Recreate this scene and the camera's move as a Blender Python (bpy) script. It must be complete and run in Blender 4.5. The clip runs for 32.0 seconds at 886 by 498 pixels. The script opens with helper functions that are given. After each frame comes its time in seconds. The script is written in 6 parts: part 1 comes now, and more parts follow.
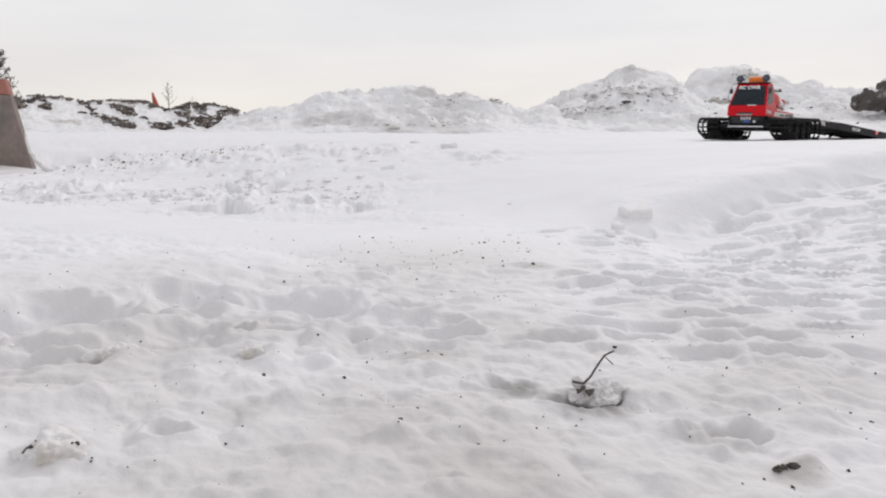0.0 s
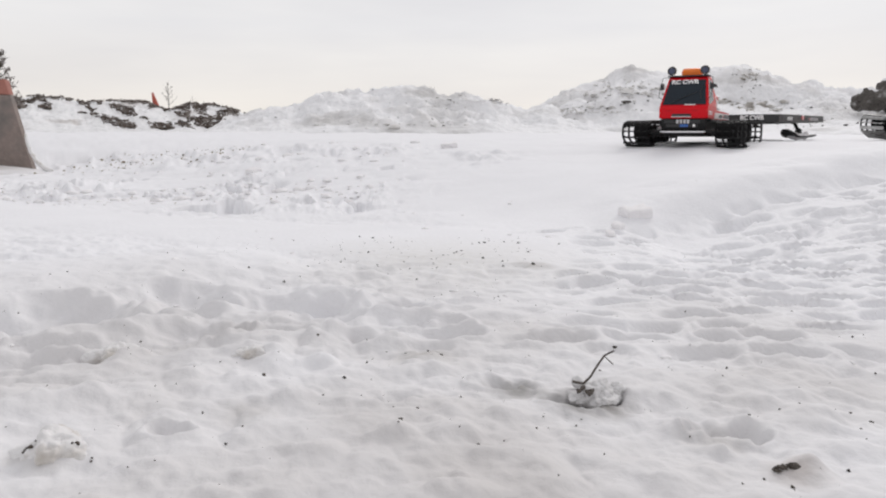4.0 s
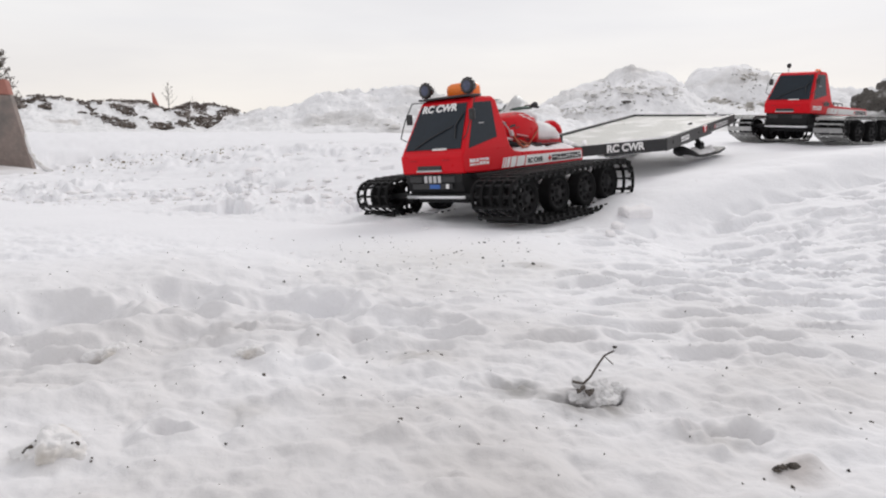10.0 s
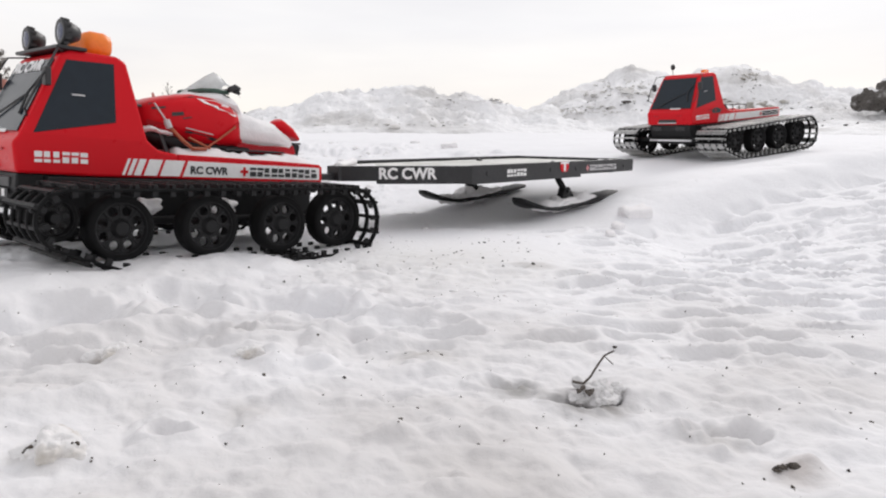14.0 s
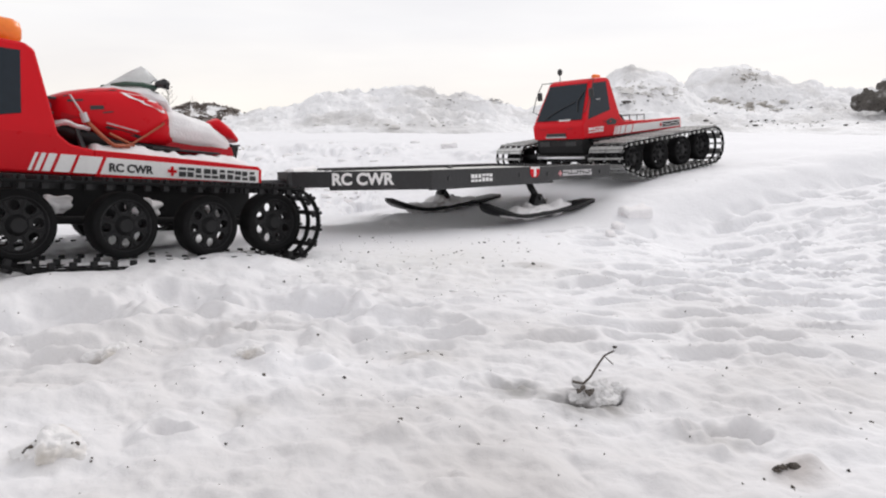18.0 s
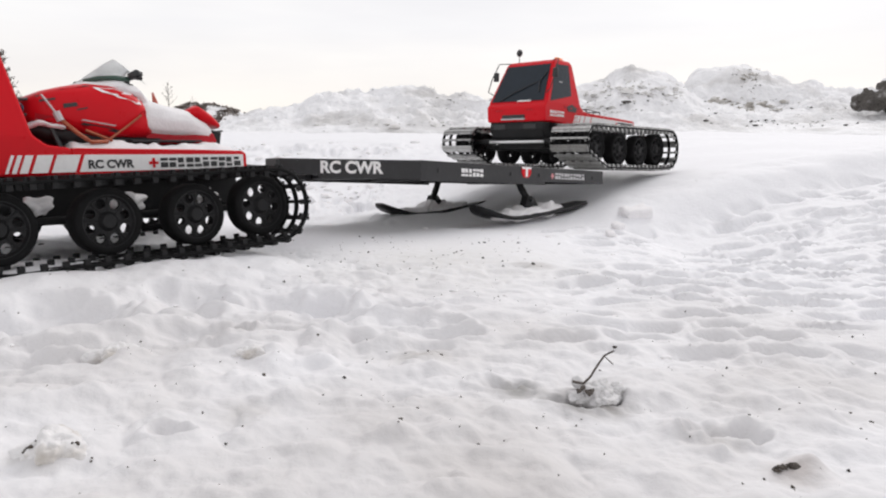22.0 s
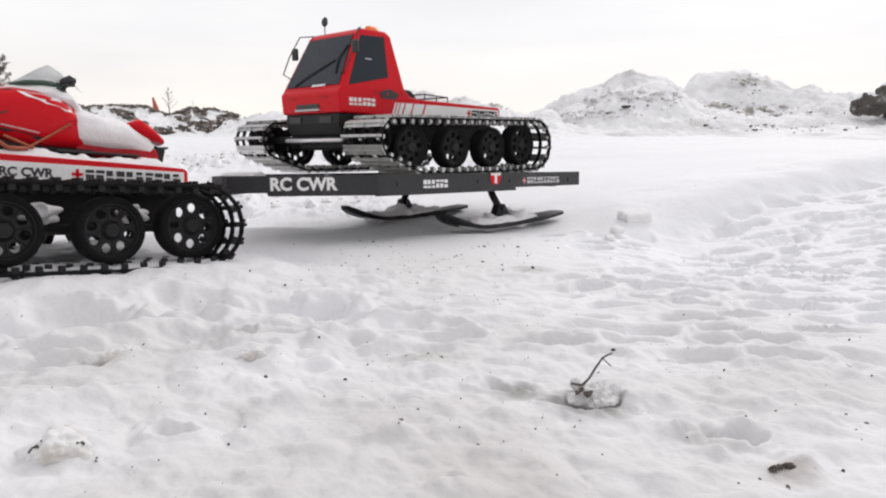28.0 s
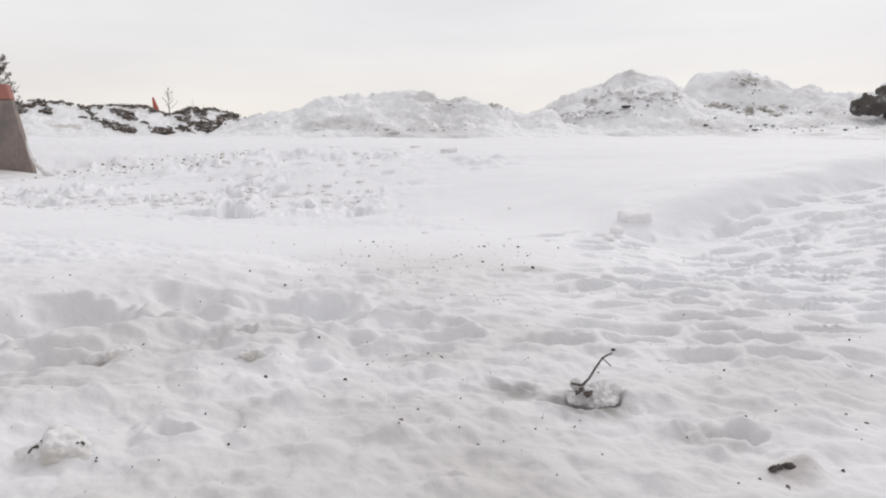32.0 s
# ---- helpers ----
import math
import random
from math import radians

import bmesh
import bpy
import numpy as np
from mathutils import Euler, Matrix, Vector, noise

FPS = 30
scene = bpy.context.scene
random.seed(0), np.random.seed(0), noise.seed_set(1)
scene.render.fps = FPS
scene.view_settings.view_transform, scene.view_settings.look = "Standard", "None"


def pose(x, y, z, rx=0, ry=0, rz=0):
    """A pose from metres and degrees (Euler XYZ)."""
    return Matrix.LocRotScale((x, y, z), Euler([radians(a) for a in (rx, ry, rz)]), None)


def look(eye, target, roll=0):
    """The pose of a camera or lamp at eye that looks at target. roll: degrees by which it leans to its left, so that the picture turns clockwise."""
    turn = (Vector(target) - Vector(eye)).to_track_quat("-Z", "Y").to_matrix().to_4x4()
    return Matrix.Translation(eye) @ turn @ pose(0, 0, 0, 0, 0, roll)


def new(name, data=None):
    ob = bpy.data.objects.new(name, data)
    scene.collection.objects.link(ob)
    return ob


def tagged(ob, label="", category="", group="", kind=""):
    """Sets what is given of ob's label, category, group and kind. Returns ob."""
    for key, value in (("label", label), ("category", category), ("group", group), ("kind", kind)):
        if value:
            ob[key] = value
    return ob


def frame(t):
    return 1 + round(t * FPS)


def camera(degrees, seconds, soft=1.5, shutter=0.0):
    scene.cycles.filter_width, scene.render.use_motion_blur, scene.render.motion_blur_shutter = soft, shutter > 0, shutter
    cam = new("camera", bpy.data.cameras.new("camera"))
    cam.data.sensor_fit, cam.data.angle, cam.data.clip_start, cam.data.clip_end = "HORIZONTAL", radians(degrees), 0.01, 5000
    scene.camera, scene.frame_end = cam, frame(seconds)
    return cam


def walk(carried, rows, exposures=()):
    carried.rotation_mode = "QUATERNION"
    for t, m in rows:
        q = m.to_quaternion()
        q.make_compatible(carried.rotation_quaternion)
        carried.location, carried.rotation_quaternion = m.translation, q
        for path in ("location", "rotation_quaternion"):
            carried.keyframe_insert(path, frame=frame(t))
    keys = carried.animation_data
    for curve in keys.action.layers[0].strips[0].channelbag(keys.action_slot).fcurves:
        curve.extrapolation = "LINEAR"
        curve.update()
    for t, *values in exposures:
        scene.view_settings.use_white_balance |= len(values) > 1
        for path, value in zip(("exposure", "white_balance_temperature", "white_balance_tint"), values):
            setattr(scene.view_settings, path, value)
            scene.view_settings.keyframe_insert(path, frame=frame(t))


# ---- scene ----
cam = camera(64.2, 32.0, soft=2.1)
EYE_Z, TILT = 0.125, 9.3
walk(cam, [(0, pose(0, 0, EYE_Z, 90 - TILT)), (27.5, pose(0, 0, EYE_Z, 90 - TILT)), (27.9, pose(0, -0.004, EYE_Z, 90.37 - TILT)),
           (32, pose(0, -0.004, EYE_Z, 90.37 - TILT))],
     [(0, 0.10, 6415, 10), (8, 0.11, 6415, 10), (13, 0.31, 6415, 10), (27, 0.33, 6415, 10), (29.5, 0.30, 6415, 10), (32, 0.12, 6415, 10)])

# ---- world and light: a bright overcast winter sky ----
world = bpy.data.worlds.new("world")
scene.world = world
world.use_nodes = True
wn, wl = world.node_tree.nodes, world.node_tree.links
wn.clear()
sky = wn.new("ShaderNodeTexSky")
sky.sky_type, sky.sun_disc, sky.sun_elevation, sky.sun_rotation = "NISHITA", False, radians(34), radians(30)
pale = wn.new("ShaderNodeHueSaturation")
pale.inputs["Saturation"].default_value, pale.inputs["Value"].default_value = 0.25, 0.06
wl.new(sky.outputs[0], pale.inputs["Color"])
wtc = wn.new("ShaderNodeTexCoord")
wmap = wn.new("ShaderNodeMapping")
wmap.inputs["Scale"].default_value = (1.2, 1.2, 7.0)
wl.new(wtc.outputs["Generated"], wmap.inputs["Vector"])
cloud = wn.new("ShaderNodeTexNoise")
cloud.inputs["Scale"].default_value, cloud.inputs["Detail"].default_value = 2.2, 5.0
wl.new(wmap.outputs[0], cloud.inputs["Vector"])
ramp = wn.new("ShaderNodeValToRGB")
ramp.color_ramp.elements[0].position, ramp.color_ramp.elements[0].color = 0.3, (0.80, 0.785, 0.795, 1)
ramp.color_ramp.elements[1].position, ramp.color_ramp.elements[1].color = 0.7, (0.90, 0.88, 0.868, 1)
wl.new(cloud.outputs["Fac"], ramp.inputs[0])
both = wn.new("ShaderNodeMixRGB")
both.blend_type = "ADD"
both.inputs[0].default_value = 0.15
wl.new(ramp.outputs[0], both.inputs[1])
wl.new(pale.outputs[0], both.inputs[2])
bg = wn.new("ShaderNodeBackground")
bg.inputs["Strength"].default_value = 0.865
part_z, fade, dim = wn.new("ShaderNodeSeparateXYZ"), wn.new("ShaderNodeValToRGB"), wn.new("ShaderNodeMixRGB")
wl.new(wtc.outputs["Generated"], part_z.inputs[0])
fade.color_ramp.elements[0].position, fade.color_ramp.elements[0].color = 0.03, (1.01, 0.972, 0.912, 1)
fade.color_ramp.elements[1].position, fade.color_ramp.elements[1].color = 0.9, (0.84, 0.84, 0.85, 1)
mid_sky = fade.color_ramp.elements.new(0.14)
mid_sky.color = (0.965, 0.965, 0.965, 1)
wl.new(part_z.outputs["Z"], fade.inputs[0])
dim.blend_type, dim.inputs[0].default_value = "MULTIPLY", 1.0
wl.new(both.outputs[0], dim.inputs[1])
wl.new(fade.outputs[0], dim.inputs[2])
wl.new(dim.outputs[0], bg.inputs["Color"])
wout = wn.new("ShaderNodeOutputWorld")
wl.new(bg.outputs[0], wout.inputs["Surface"])

sun_data = bpy.data.lights.new("sun", "SUN")
sun_data.energy, sun_data.angle, sun_data.color = 1.05, radians(24), (1.0, 0.958, 0.92)
sun = new("sun", sun_data)
sun.matrix_world = look((4.0, 7, 5.3), (0, 0, 0))


# ---- materials ----
def material(name, colour, rough=0.6, metal=0.0, vary=0.15, scale=40.0, bump=0.1, fine=6.0, second=None, spec=0.5, mask=(0.5, 0.62), rand=0.0):
    """A painted or grained surface: colour with variation at two scales, optional second colour in patches, bump."""
    m = bpy.data.materials.new(name)
    m.use_nodes = True
    n, l = m.node_tree.nodes, m.node_tree.links
    b = n["Principled BSDF"]
    tc = n.new("ShaderNodeTexCoord")
    big, small = n.new("ShaderNodeTexNoise"), n.new("ShaderNodeTexNoise")
    big.inputs["Scale"].default_value, big.inputs["Detail"].default_value = scale, 4.0
    small.inputs["Scale"].default_value, small.inputs["Detail"].default_value = scale * fine, 3.0
    for t in (big, small):
        l.new(tc.outputs["Object"], t.inputs["Vector"])
    mixed = n.new("ShaderNodeMath")
    mixed.operation = "ADD"
    l.new(big.outputs["Fac"], mixed.inputs[0])
    l.new(small.outputs["Fac"], mixed.inputs[1])
    shade = n.new("ShaderNodeMapRange")
    shade.inputs["From Min"].default_value, shade.inputs["From Max"].default_value = 0.6, 1.4
    shade.inputs["To Min"].default_value, shade.inputs["To Max"].default_value = 1 - vary, 1 + vary
    l.new(mixed.outputs[0], shade.inputs["Value"])
    base = n.new("ShaderNodeMixRGB")
    base.blend_type, base.inputs[0].default_value = "MULTIPLY", 1.0
    base.inputs[1].default_value = (*colour, 1)
    l.new(shade.outputs[0], base.inputs[2])
    out = base.outputs[0]
    if second:
        edge = n.new("ShaderNodeMapRange")
        edge.inputs["From Min"].default_value, edge.inputs["From Max"].default_value = mask
        l.new(big.outputs["Fac"], edge.inputs["Value"])
        over = n.new("ShaderNodeMixRGB")
        over.inputs[2].default_value = (*second, 1)
        l.new(edge.outputs[0], over.inputs[0])
        l.new(out, over.inputs[1])
        out = over.outputs[0]
    if rand:
        info, vr = n.new("ShaderNodeObjectInfo"), n.new("ShaderNodeMapRange")
        vr.inputs["To Min"].default_value, vr.inputs["To Max"].default_value = 1 - rand, 1 + rand
        l.new(info.outputs["Random"], vr.inputs["Value"])
        ob_mix = n.new("ShaderNodeMixRGB")
        ob_mix.blend_type, ob_mix.inputs[0].default_value = "MULTIPLY", 1.0
        l.new(out, ob_mix.inputs[1])
        l.new(vr.outputs[0], ob_mix.inputs[2])
        out = ob_mix.outputs[0]
    l.new(out, b.inputs["Base Color"])
    rr = n.new("ShaderNodeMapRange")
    rr.inputs["To Min"].default_value, rr.inputs["To Max"].default_value = max(0.02, rough - 0.12), min(1.0, rough + 0.12)
    l.new(small.outputs["Fac"], rr.inputs["Value"])
    l.new(rr.outputs[0], b.inputs["Roughness"])
    b.inputs["Metallic"].default_value = metal
    b.inputs["Specular IOR Level"].default_value = spec
    if bump:
        bp = n.new("ShaderNodeBump")
        bp.inputs["Strength"].default_value, bp.inputs["Distance"].default_value = bump, 0.15 / scale
        l.new(mixed.outputs[0], bp.inputs["Height"])
        l.new(bp.outputs[0], b.inputs["Normal"])
    return m


M_SNOW = material("snow", (0.825, 0.825, 0.848), 0.8, 0, 0.03, 8, 0.10, 26, spec=0.2)


DARK_SPOTS = ((0.066, 0.309, 0.017, 1.0, (0.17, 0.16, 0.15)), (0.035, 0.325, 0.012, 0.8, (0.26, 0.25, 0.235)), (-0.146, 0.234, 0.006, 0.5, (0.34, 0.32, 0.29)), (-0.136, 0.227, 0.007, 0.45, (0.36, 0.34, 0.32)),
          (0.130, 0.241, 0.010, 0.5, (0.42, 0.37, 0.34)), (-0.126, 0.405, 0.016, 0.45, (0.45, 0.42, 0.40)), (-0.010, 0.372, 0.014, 0.5, (0.36, 0.34, 0.31)),
          (0.113, 0.272, 0.013, 0.4, (0.42, 0.40, 0.38)), (-0.082, 0.279, 0.012, 0.4, (0.44, 0.42, 0.40)), (0.0, 0.70, 0.12, 0.22, (0.45, 0.42, 0.34)), (0.09, 0.680, 0.016, 0.5, (0.30, 0.28, 0.26)))


def dirty_ground(m):
    """Grey trodden-in dirt in patches over the strip that people and tyres have used, clean snow beyond."""
    n, l = m.node_tree.nodes, m.node_tree.links
    b = n["Principled BSDF"]
    clean = b.inputs["Base Color"].links[0].from_socket
    tc = n.new("ShaderNodeTexCoord")
    blot, zone, mask, both = n.new("ShaderNodeTexNoise"), n.new("ShaderNodeMapRange"), n.new("ShaderNodeMapRange"), n.new("ShaderNodeMath")
    l.new(tc.outputs["Object"], blot.inputs["Vector"])
    blot.inputs["Scale"].default_value, blot.inputs["Detail"].default_value = 6.5, 6.0
    zone.inputs["From Min"].default_value, zone.inputs["From Max"].default_value = 0.72, 0.24
    off = n.new("ShaderNodeVectorMath")
    off.operation = "DISTANCE"
    off.inputs[1].default_value = (0, 0.05, 0)
    l.new(tc.outputs["Object"], off.inputs[0])
    l.new(off.outputs["Value"], zone.inputs["Value"])
    mask.inputs["From Min"].default_value, mask.inputs["From Max"].default_value = 0.26, 0.60
    l.new(blot.outputs["Fac"], mask.inputs["Value"])
    both.operation = "MULTIPLY"
    l.new(zone.outputs[0], both.inputs[0])
    l.new(mask.outputs[0], both.inputs[1])
    mix = n.new("ShaderNodeMixRGB")
    mix.inputs[2].default_value = (0.60, 0.582, 0.578, 1)
    l.new(both.outputs[0], mix.inputs[0])
    l.new(clean, mix.inputs[1])
    out = mix.outputs[0]
    # single darker spots, some of trodden-in earth, some in hollows: middle, radius, strength
    ragged = n.new("ShaderNodeTexNoise")
    ragged.inputs["Scale"].default_value, ragged.inputs["Detail"].default_value = 110.0, 4.0
    l.new(tc.outputs["Object"], ragged.inputs["Vector"])
    flat = n.new("ShaderNodeVectorMath")
    flat.operation = "MULTIPLY"
    flat.inputs[1].default_value = (1, 1, 0)
    l.new(tc.outputs["Object"], flat.inputs[0])
    for x, y, r, much, tone in DARK_SPOTS:
        far, edge, spot, over = n.new("ShaderNodeVectorMath"), n.new("ShaderNodeMapRange"), n.new("ShaderNodeMath"), n.new("ShaderNodeMixRGB")
        far.operation = "DISTANCE"
        far.inputs[1].default_value = (x, y, 0)
        l.new(flat.outputs[0], far.inputs[0])
        edge.inputs["From Min"].default_value, edge.inputs["From Max"].default_value = r * 1.5, r * 0.2
        edge.inputs["To Max"].default_value = much * 1.9
        l.new(far.outputs["Value"], edge.inputs["Value"])
        spot.operation, spot.use_clamp = "MULTIPLY", True
        l.new(edge.outputs[0], spot.inputs[0])
        l.new(ragged.outputs["Fac"], spot.inputs[1])
        over.inputs[2].default_value = (*tone, 1)
        l.new(spot.outputs[0], over.inputs[0])
        l.new(out, over.inputs[1])
        out = over.outputs[0]
    l.new(out, b.inputs["Base Color"])


dirty_ground(M_SNOW)
M_CLOD = material("snow_clod", (0.84, 0.825, 0.835), 0.8, 0, 0.05, 90, 0.5, 5, spec=0.2)
# the heaps' grey patches stand for dirt and for painted shading of the ledges
M_PILE = material("pile_snow", (0.86, 0.86, 0.875), 0.8, 0, 0.10, 0.55, 0.34, 9, (0.40, 0.385, 0.37), 0.2, (0.49, 0.80))
M_SCRUB = material("scrub_bank", (0.80, 0.80, 0.81), 0.9, 0, 0.08, 0.5, 0.4, 7, (0.36, 0.32, 0.29), 0.2, (0.56, 0.72))
M_HEATH = material("heather", (0.12, 0.098, 0.085), 0.95, 0, 0.5, 3.0, 0.4, 5, (0.34, 0.31, 0.29), 0.1, (0.48, 0.66))
M_GRIT = material("grit", (0.07, 0.06, 0.052), 0.85, 0, 0.35, 300, 0.3, 4, spec=0.3, rand=0.5)
M_RED = material("red_lexan", (0.60, 0.006, 0.014), 0.32, 0, 0.03, 12, 0.0, 9, spec=0.16)
M_DARKRED = material("red_plastic", (0.40, 0.006, 0.014), 0.4, 0, 0.12, 40, 0.06, 7, spec=0.25)
M_GLASS = material("smoked_window", (0.014, 0.021, 0.030), 0.16, 0, 0.12, 18, 0.0, 6, spec=0.24)
M_BLACK = material("black_plastic", (0.010, 0.010, 0.011), 0.55, 0, 0.25, 60, 0.12, 6, (0.024, 0.024, 0.026), 0.3, (0.6, 0.75))
M_RUBBER = material("black_rubber", (0.008, 0.008, 0.0085), 0.75, 0, 0.3, 80, 0.2, 5, (0.018, 0.018, 0.019), 0.14, (0.60, 0.78))
M_DECKBLACK = material("black_painted_rail", (0.022, 0.022, 0.024), 0.42, 0, 0.2, 30, 0.08, 9, (0.045, 0.045, 0.047), 0.4, (0.55, 0.75))
M_STEEL = material("brushed_aluminium", (0.46, 0.46, 0.455), 0.40, 0.85, 0.35, 60, 0.2, 6, (0.16, 0.16, 0.16), 0.5, (0.58, 0.75), rand=0.3)
M_CHROME = material("bright_metal", (0.80, 0.80, 0.82), 0.32, 0.55, 0.08, 60, 0.05, 6)
M_WHITE = material("white_vinyl", (0.80, 0.79, 0.79), 0.45, 0, 0.06, 60, 0.0, 6)
M_GREY = material("grey_vinyl", (0.50, 0.49, 0.50), 0.45, 0, 0.06, 60, 0.0, 6)
M_REDMARK = material("pale_red_vinyl", (0.72, 0.30, 0.32), 0.45, 0, 0.06, 60, 0.0, 6)
M_INK = material("black_vinyl", (0.02, 0.02, 0.022), 0.45, 0, 0.1, 60, 0.0, 6)
M_BLUE = material("blue_vinyl", (0.03, 0.12, 0.42), 0.4, 0, 0.08, 60, 0.0, 6)
M_ORANGE = material("orange_plastic", (0.85, 0.20, 0.015), 0.35, 0, 0.10, 50, 0.1, 6)
M_LENS = material("lamp_lens", (0.07, 0.08, 0.13), 0.10, 0.3, 0.3, 120, 0.1, 4)
M_DECK = material("frosted_deck", (0.56, 0.56, 0.53), 0.6, 0, 0.10, 14, 0.15, 8, (0.80, 0.79, 0.78), 0.3, (0.50, 0.68))
M_WOOD = material("weathered_plywood", (0.25, 0.205, 0.185), 0.8, 0, 0.2, 9, 0.25, 9, (0.16, 0.145, 0.135), 0.3, (0.5, 0.65))
M_RUST = material("red_paint_board", (0.34, 0.15, 0.12), 0.75, 0, 0.15, 12, 0.2, 8, spec=0.3)
M_TWIG = material("dry_twig", (0.10, 0.085, 0.075), 0.9, 0, 0.3, 200, 0.3, 4)
M_ROCK = material("dark_rock", (0.10, 0.092, 0.085), 0.9, 0, 0.4, 3.5, 0.5, 6, (0.55, 0.55, 0.55), 0.2, (0.56, 0.76))
M_STRAW = material("straw", (0.30, 0.24, 0.15), 0.9, 0, 0.4, 90, 0.2, 4, (0.14, 0.11, 0.08), 0.2, (0.5, 0.6))
M_DIRTSNOW = material("icy_snow", (0.74, 0.73, 0.73), 0.6, 0, 0.06, 60, 0.3, 5, (0.46, 0.42, 0.37), 0.3, (0.52, 0.72))
M_ICE = material("grey_ice", (0.66, 0.652, 0.655), 0.6, 0, 0.10, 70, 0.12, 5, (0.45, 0.44, 0.43), 0.25, (0.54, 0.74))
M_EARTH = material("frozen_earth", (0.46, 0.435, 0.40), 0.9, 0, 0.25, 4, 0.3, 5, (0.68, 0.665, 0.65), 0.2, (0.48, 0.62))
M_GREYDIRT = material("dirty_snow", (0.72, 0.71, 0.70), 0.9, 0, 0.15, 4, 0.3, 5, (0.58, 0.56, 0.54), 0.2, (0.5, 0.65))
M_CONE = material("faded_orange_red", (0.45, 0.10, 0.07), 0.7, 0, 0.15, 6, 0.05, 6)


# ---- mesh tools ----
def part(name, bm, mat, parent=None, label="", smooth=False):
    me = bpy.data.meshes.new(name)
    bm.to_mesh(me)
    bm.free()
    me.materials.append(mat)
    if smooth:
        for p in me.polygons:
            p.use_smooth = True
    ob = new(name, me)
    ob.parent = parent
    if label:
        ob["label"] = label
    return ob


def shared(name, me, parent, m):
    """One more piece on a mesh that others use too."""
    ob = new(name, me)
    ob.parent = parent
    ob.matrix_basis = m
    return ob


def thing(name, label, category, group="", kind=""):
    return tagged(new(name), label, category, group, kind)


def bevelled(bm, width, segments=2, angle=35):
    edges = [e for e in bm.edges if e.is_manifold and e.calc_face_angle(0) > radians(angle)]
    bmesh.ops.bevel(bm, geom=edges, offset=width, segments=segments, profile=0.5, affect="EDGES", clamp_overlap=True)
    return bm


def box(x0, x1, y0, y1, z0, z1, bevel=0.0, bm=None):
    own = bmesh.new()
    bmesh.ops.create_cube(own, size=1)
    for v in own.verts:
        v.co = Vector((x0 + (v.co.x + 0.5) * (x1 - x0), y0 + (v.co.y + 0.5) * (y1 - y0), z0 + (v.co.z + 0.5) * (z1 - z0)))
    if bevel:
        bevelled(own, bevel)
    return joined(bm, own)


def joined(bm, other):
    if bm is None:
        return other
    me = bpy.data.meshes.new("tmp")
    other.to_mesh(me)
    other.free()
    bm.from_mesh(me)
    bpy.data.meshes.remove(me)
    return bm


def tube(points, r, sides=8, bm=None, r_end=None, closed=False):
    """A round bar along a line of points."""
    own = bmesh.new()
    pts = [Vector(p) for p in points]
    rings = []
    n = len(pts)
    for i, p in enumerate(pts):
        a = pts[(i - 1) % n] if (i or closed) else p
        b = pts[(i + 1) % n] if (i < n - 1 or closed) else p
        d = (b - a).normalized()
        u = d.orthogonal() if not rings else (last_u - d * last_u.dot(d))
        u = u.normalized() if u.length > 1e-6 else d.orthogonal().normalized()
        last_u = u
        w = d.cross(u)
        rr = r if r_end is None else r + (r_end - r) * i / (n - 1)
        rings.append([own.verts.new(p + (u * math.cos(k * math.tau / sides) + w * math.sin(k * math.tau / sides)) * rr) for k in range(sides)])
    pairs = list(zip(rings, rings[1:])) + ([(rings[-1], rings[0])] if closed else [])
    for ra, rb in pairs:
        for k in range(sides):
            own.faces.new((ra[k], ra[(k + 1) % sides], rb[(k + 1) % sides], rb[k]))
    if not closed:
        own.faces.new(rings[0][::-1])
        own.faces.new(rings[-1])
    bmesh.ops.recalc_face_normals(own, faces=own.faces)
    return joined(bm, own)


def lathe(profile, sides=28, axis="y", centre=(0, 0, 0), bm=None):
    """Profile of (radius, height along the axis), turned."""
    own = bmesh.new()
    rings = []
    for r, h in profile:
        ring = []
        for k in range(sides):
            c, s = math.cos(k * math.tau / sides) * r, math.sin(k * math.tau / sides) * r
            co = {"y": (c, h, s), "x": (h, c, s), "z": (c, s, h)}[axis]
            ring.append(own.verts.new(Vector(co) + Vector(centre)))
        rings.append(ring)
    for ra, rb in zip(rings, rings[1:]):
        for k in range(sides):
            own.faces.new((ra[k], ra[(k + 1) % sides], rb[(k + 1) % sides], rb[k]))
    if profile[0] != profile[-1]:
        own.faces.new(rings[0][::-1])
        own.faces.new(rings[-1])
    bmesh.ops.remove_doubles(own, verts=own.verts, dist=1e-6)
    bmesh.ops.recalc_face_normals(own, faces=own.faces)
    return joined(bm, own)


def prism(outline, y0, y1, bevel=0.0, bm=None, flare=None):
    """An outline of (x, z), drawn out along y; flare(x, z, y) may shift each corner's y."""
    own = bmesh.new()
    sides = []
    for y in (y0, y1):
        sides.append([own.verts.new((x, flare(x, z, y) if flare else y, z)) for x, z in outline])
    own.faces.new(sides[0])
    own.faces.new(sides[1][::-1])
    n = len(outline)
    for k in range(n):
        own.faces.new((sides[0][k], sides[1][k], sides[1][(k + 1) % n], sides[0][(k + 1) % n]))
    bmesh.ops.recalc_face_normals(own, faces=own.faces)
    if bevel:
        bevelled(own, bevel)
    return joined(bm, own)


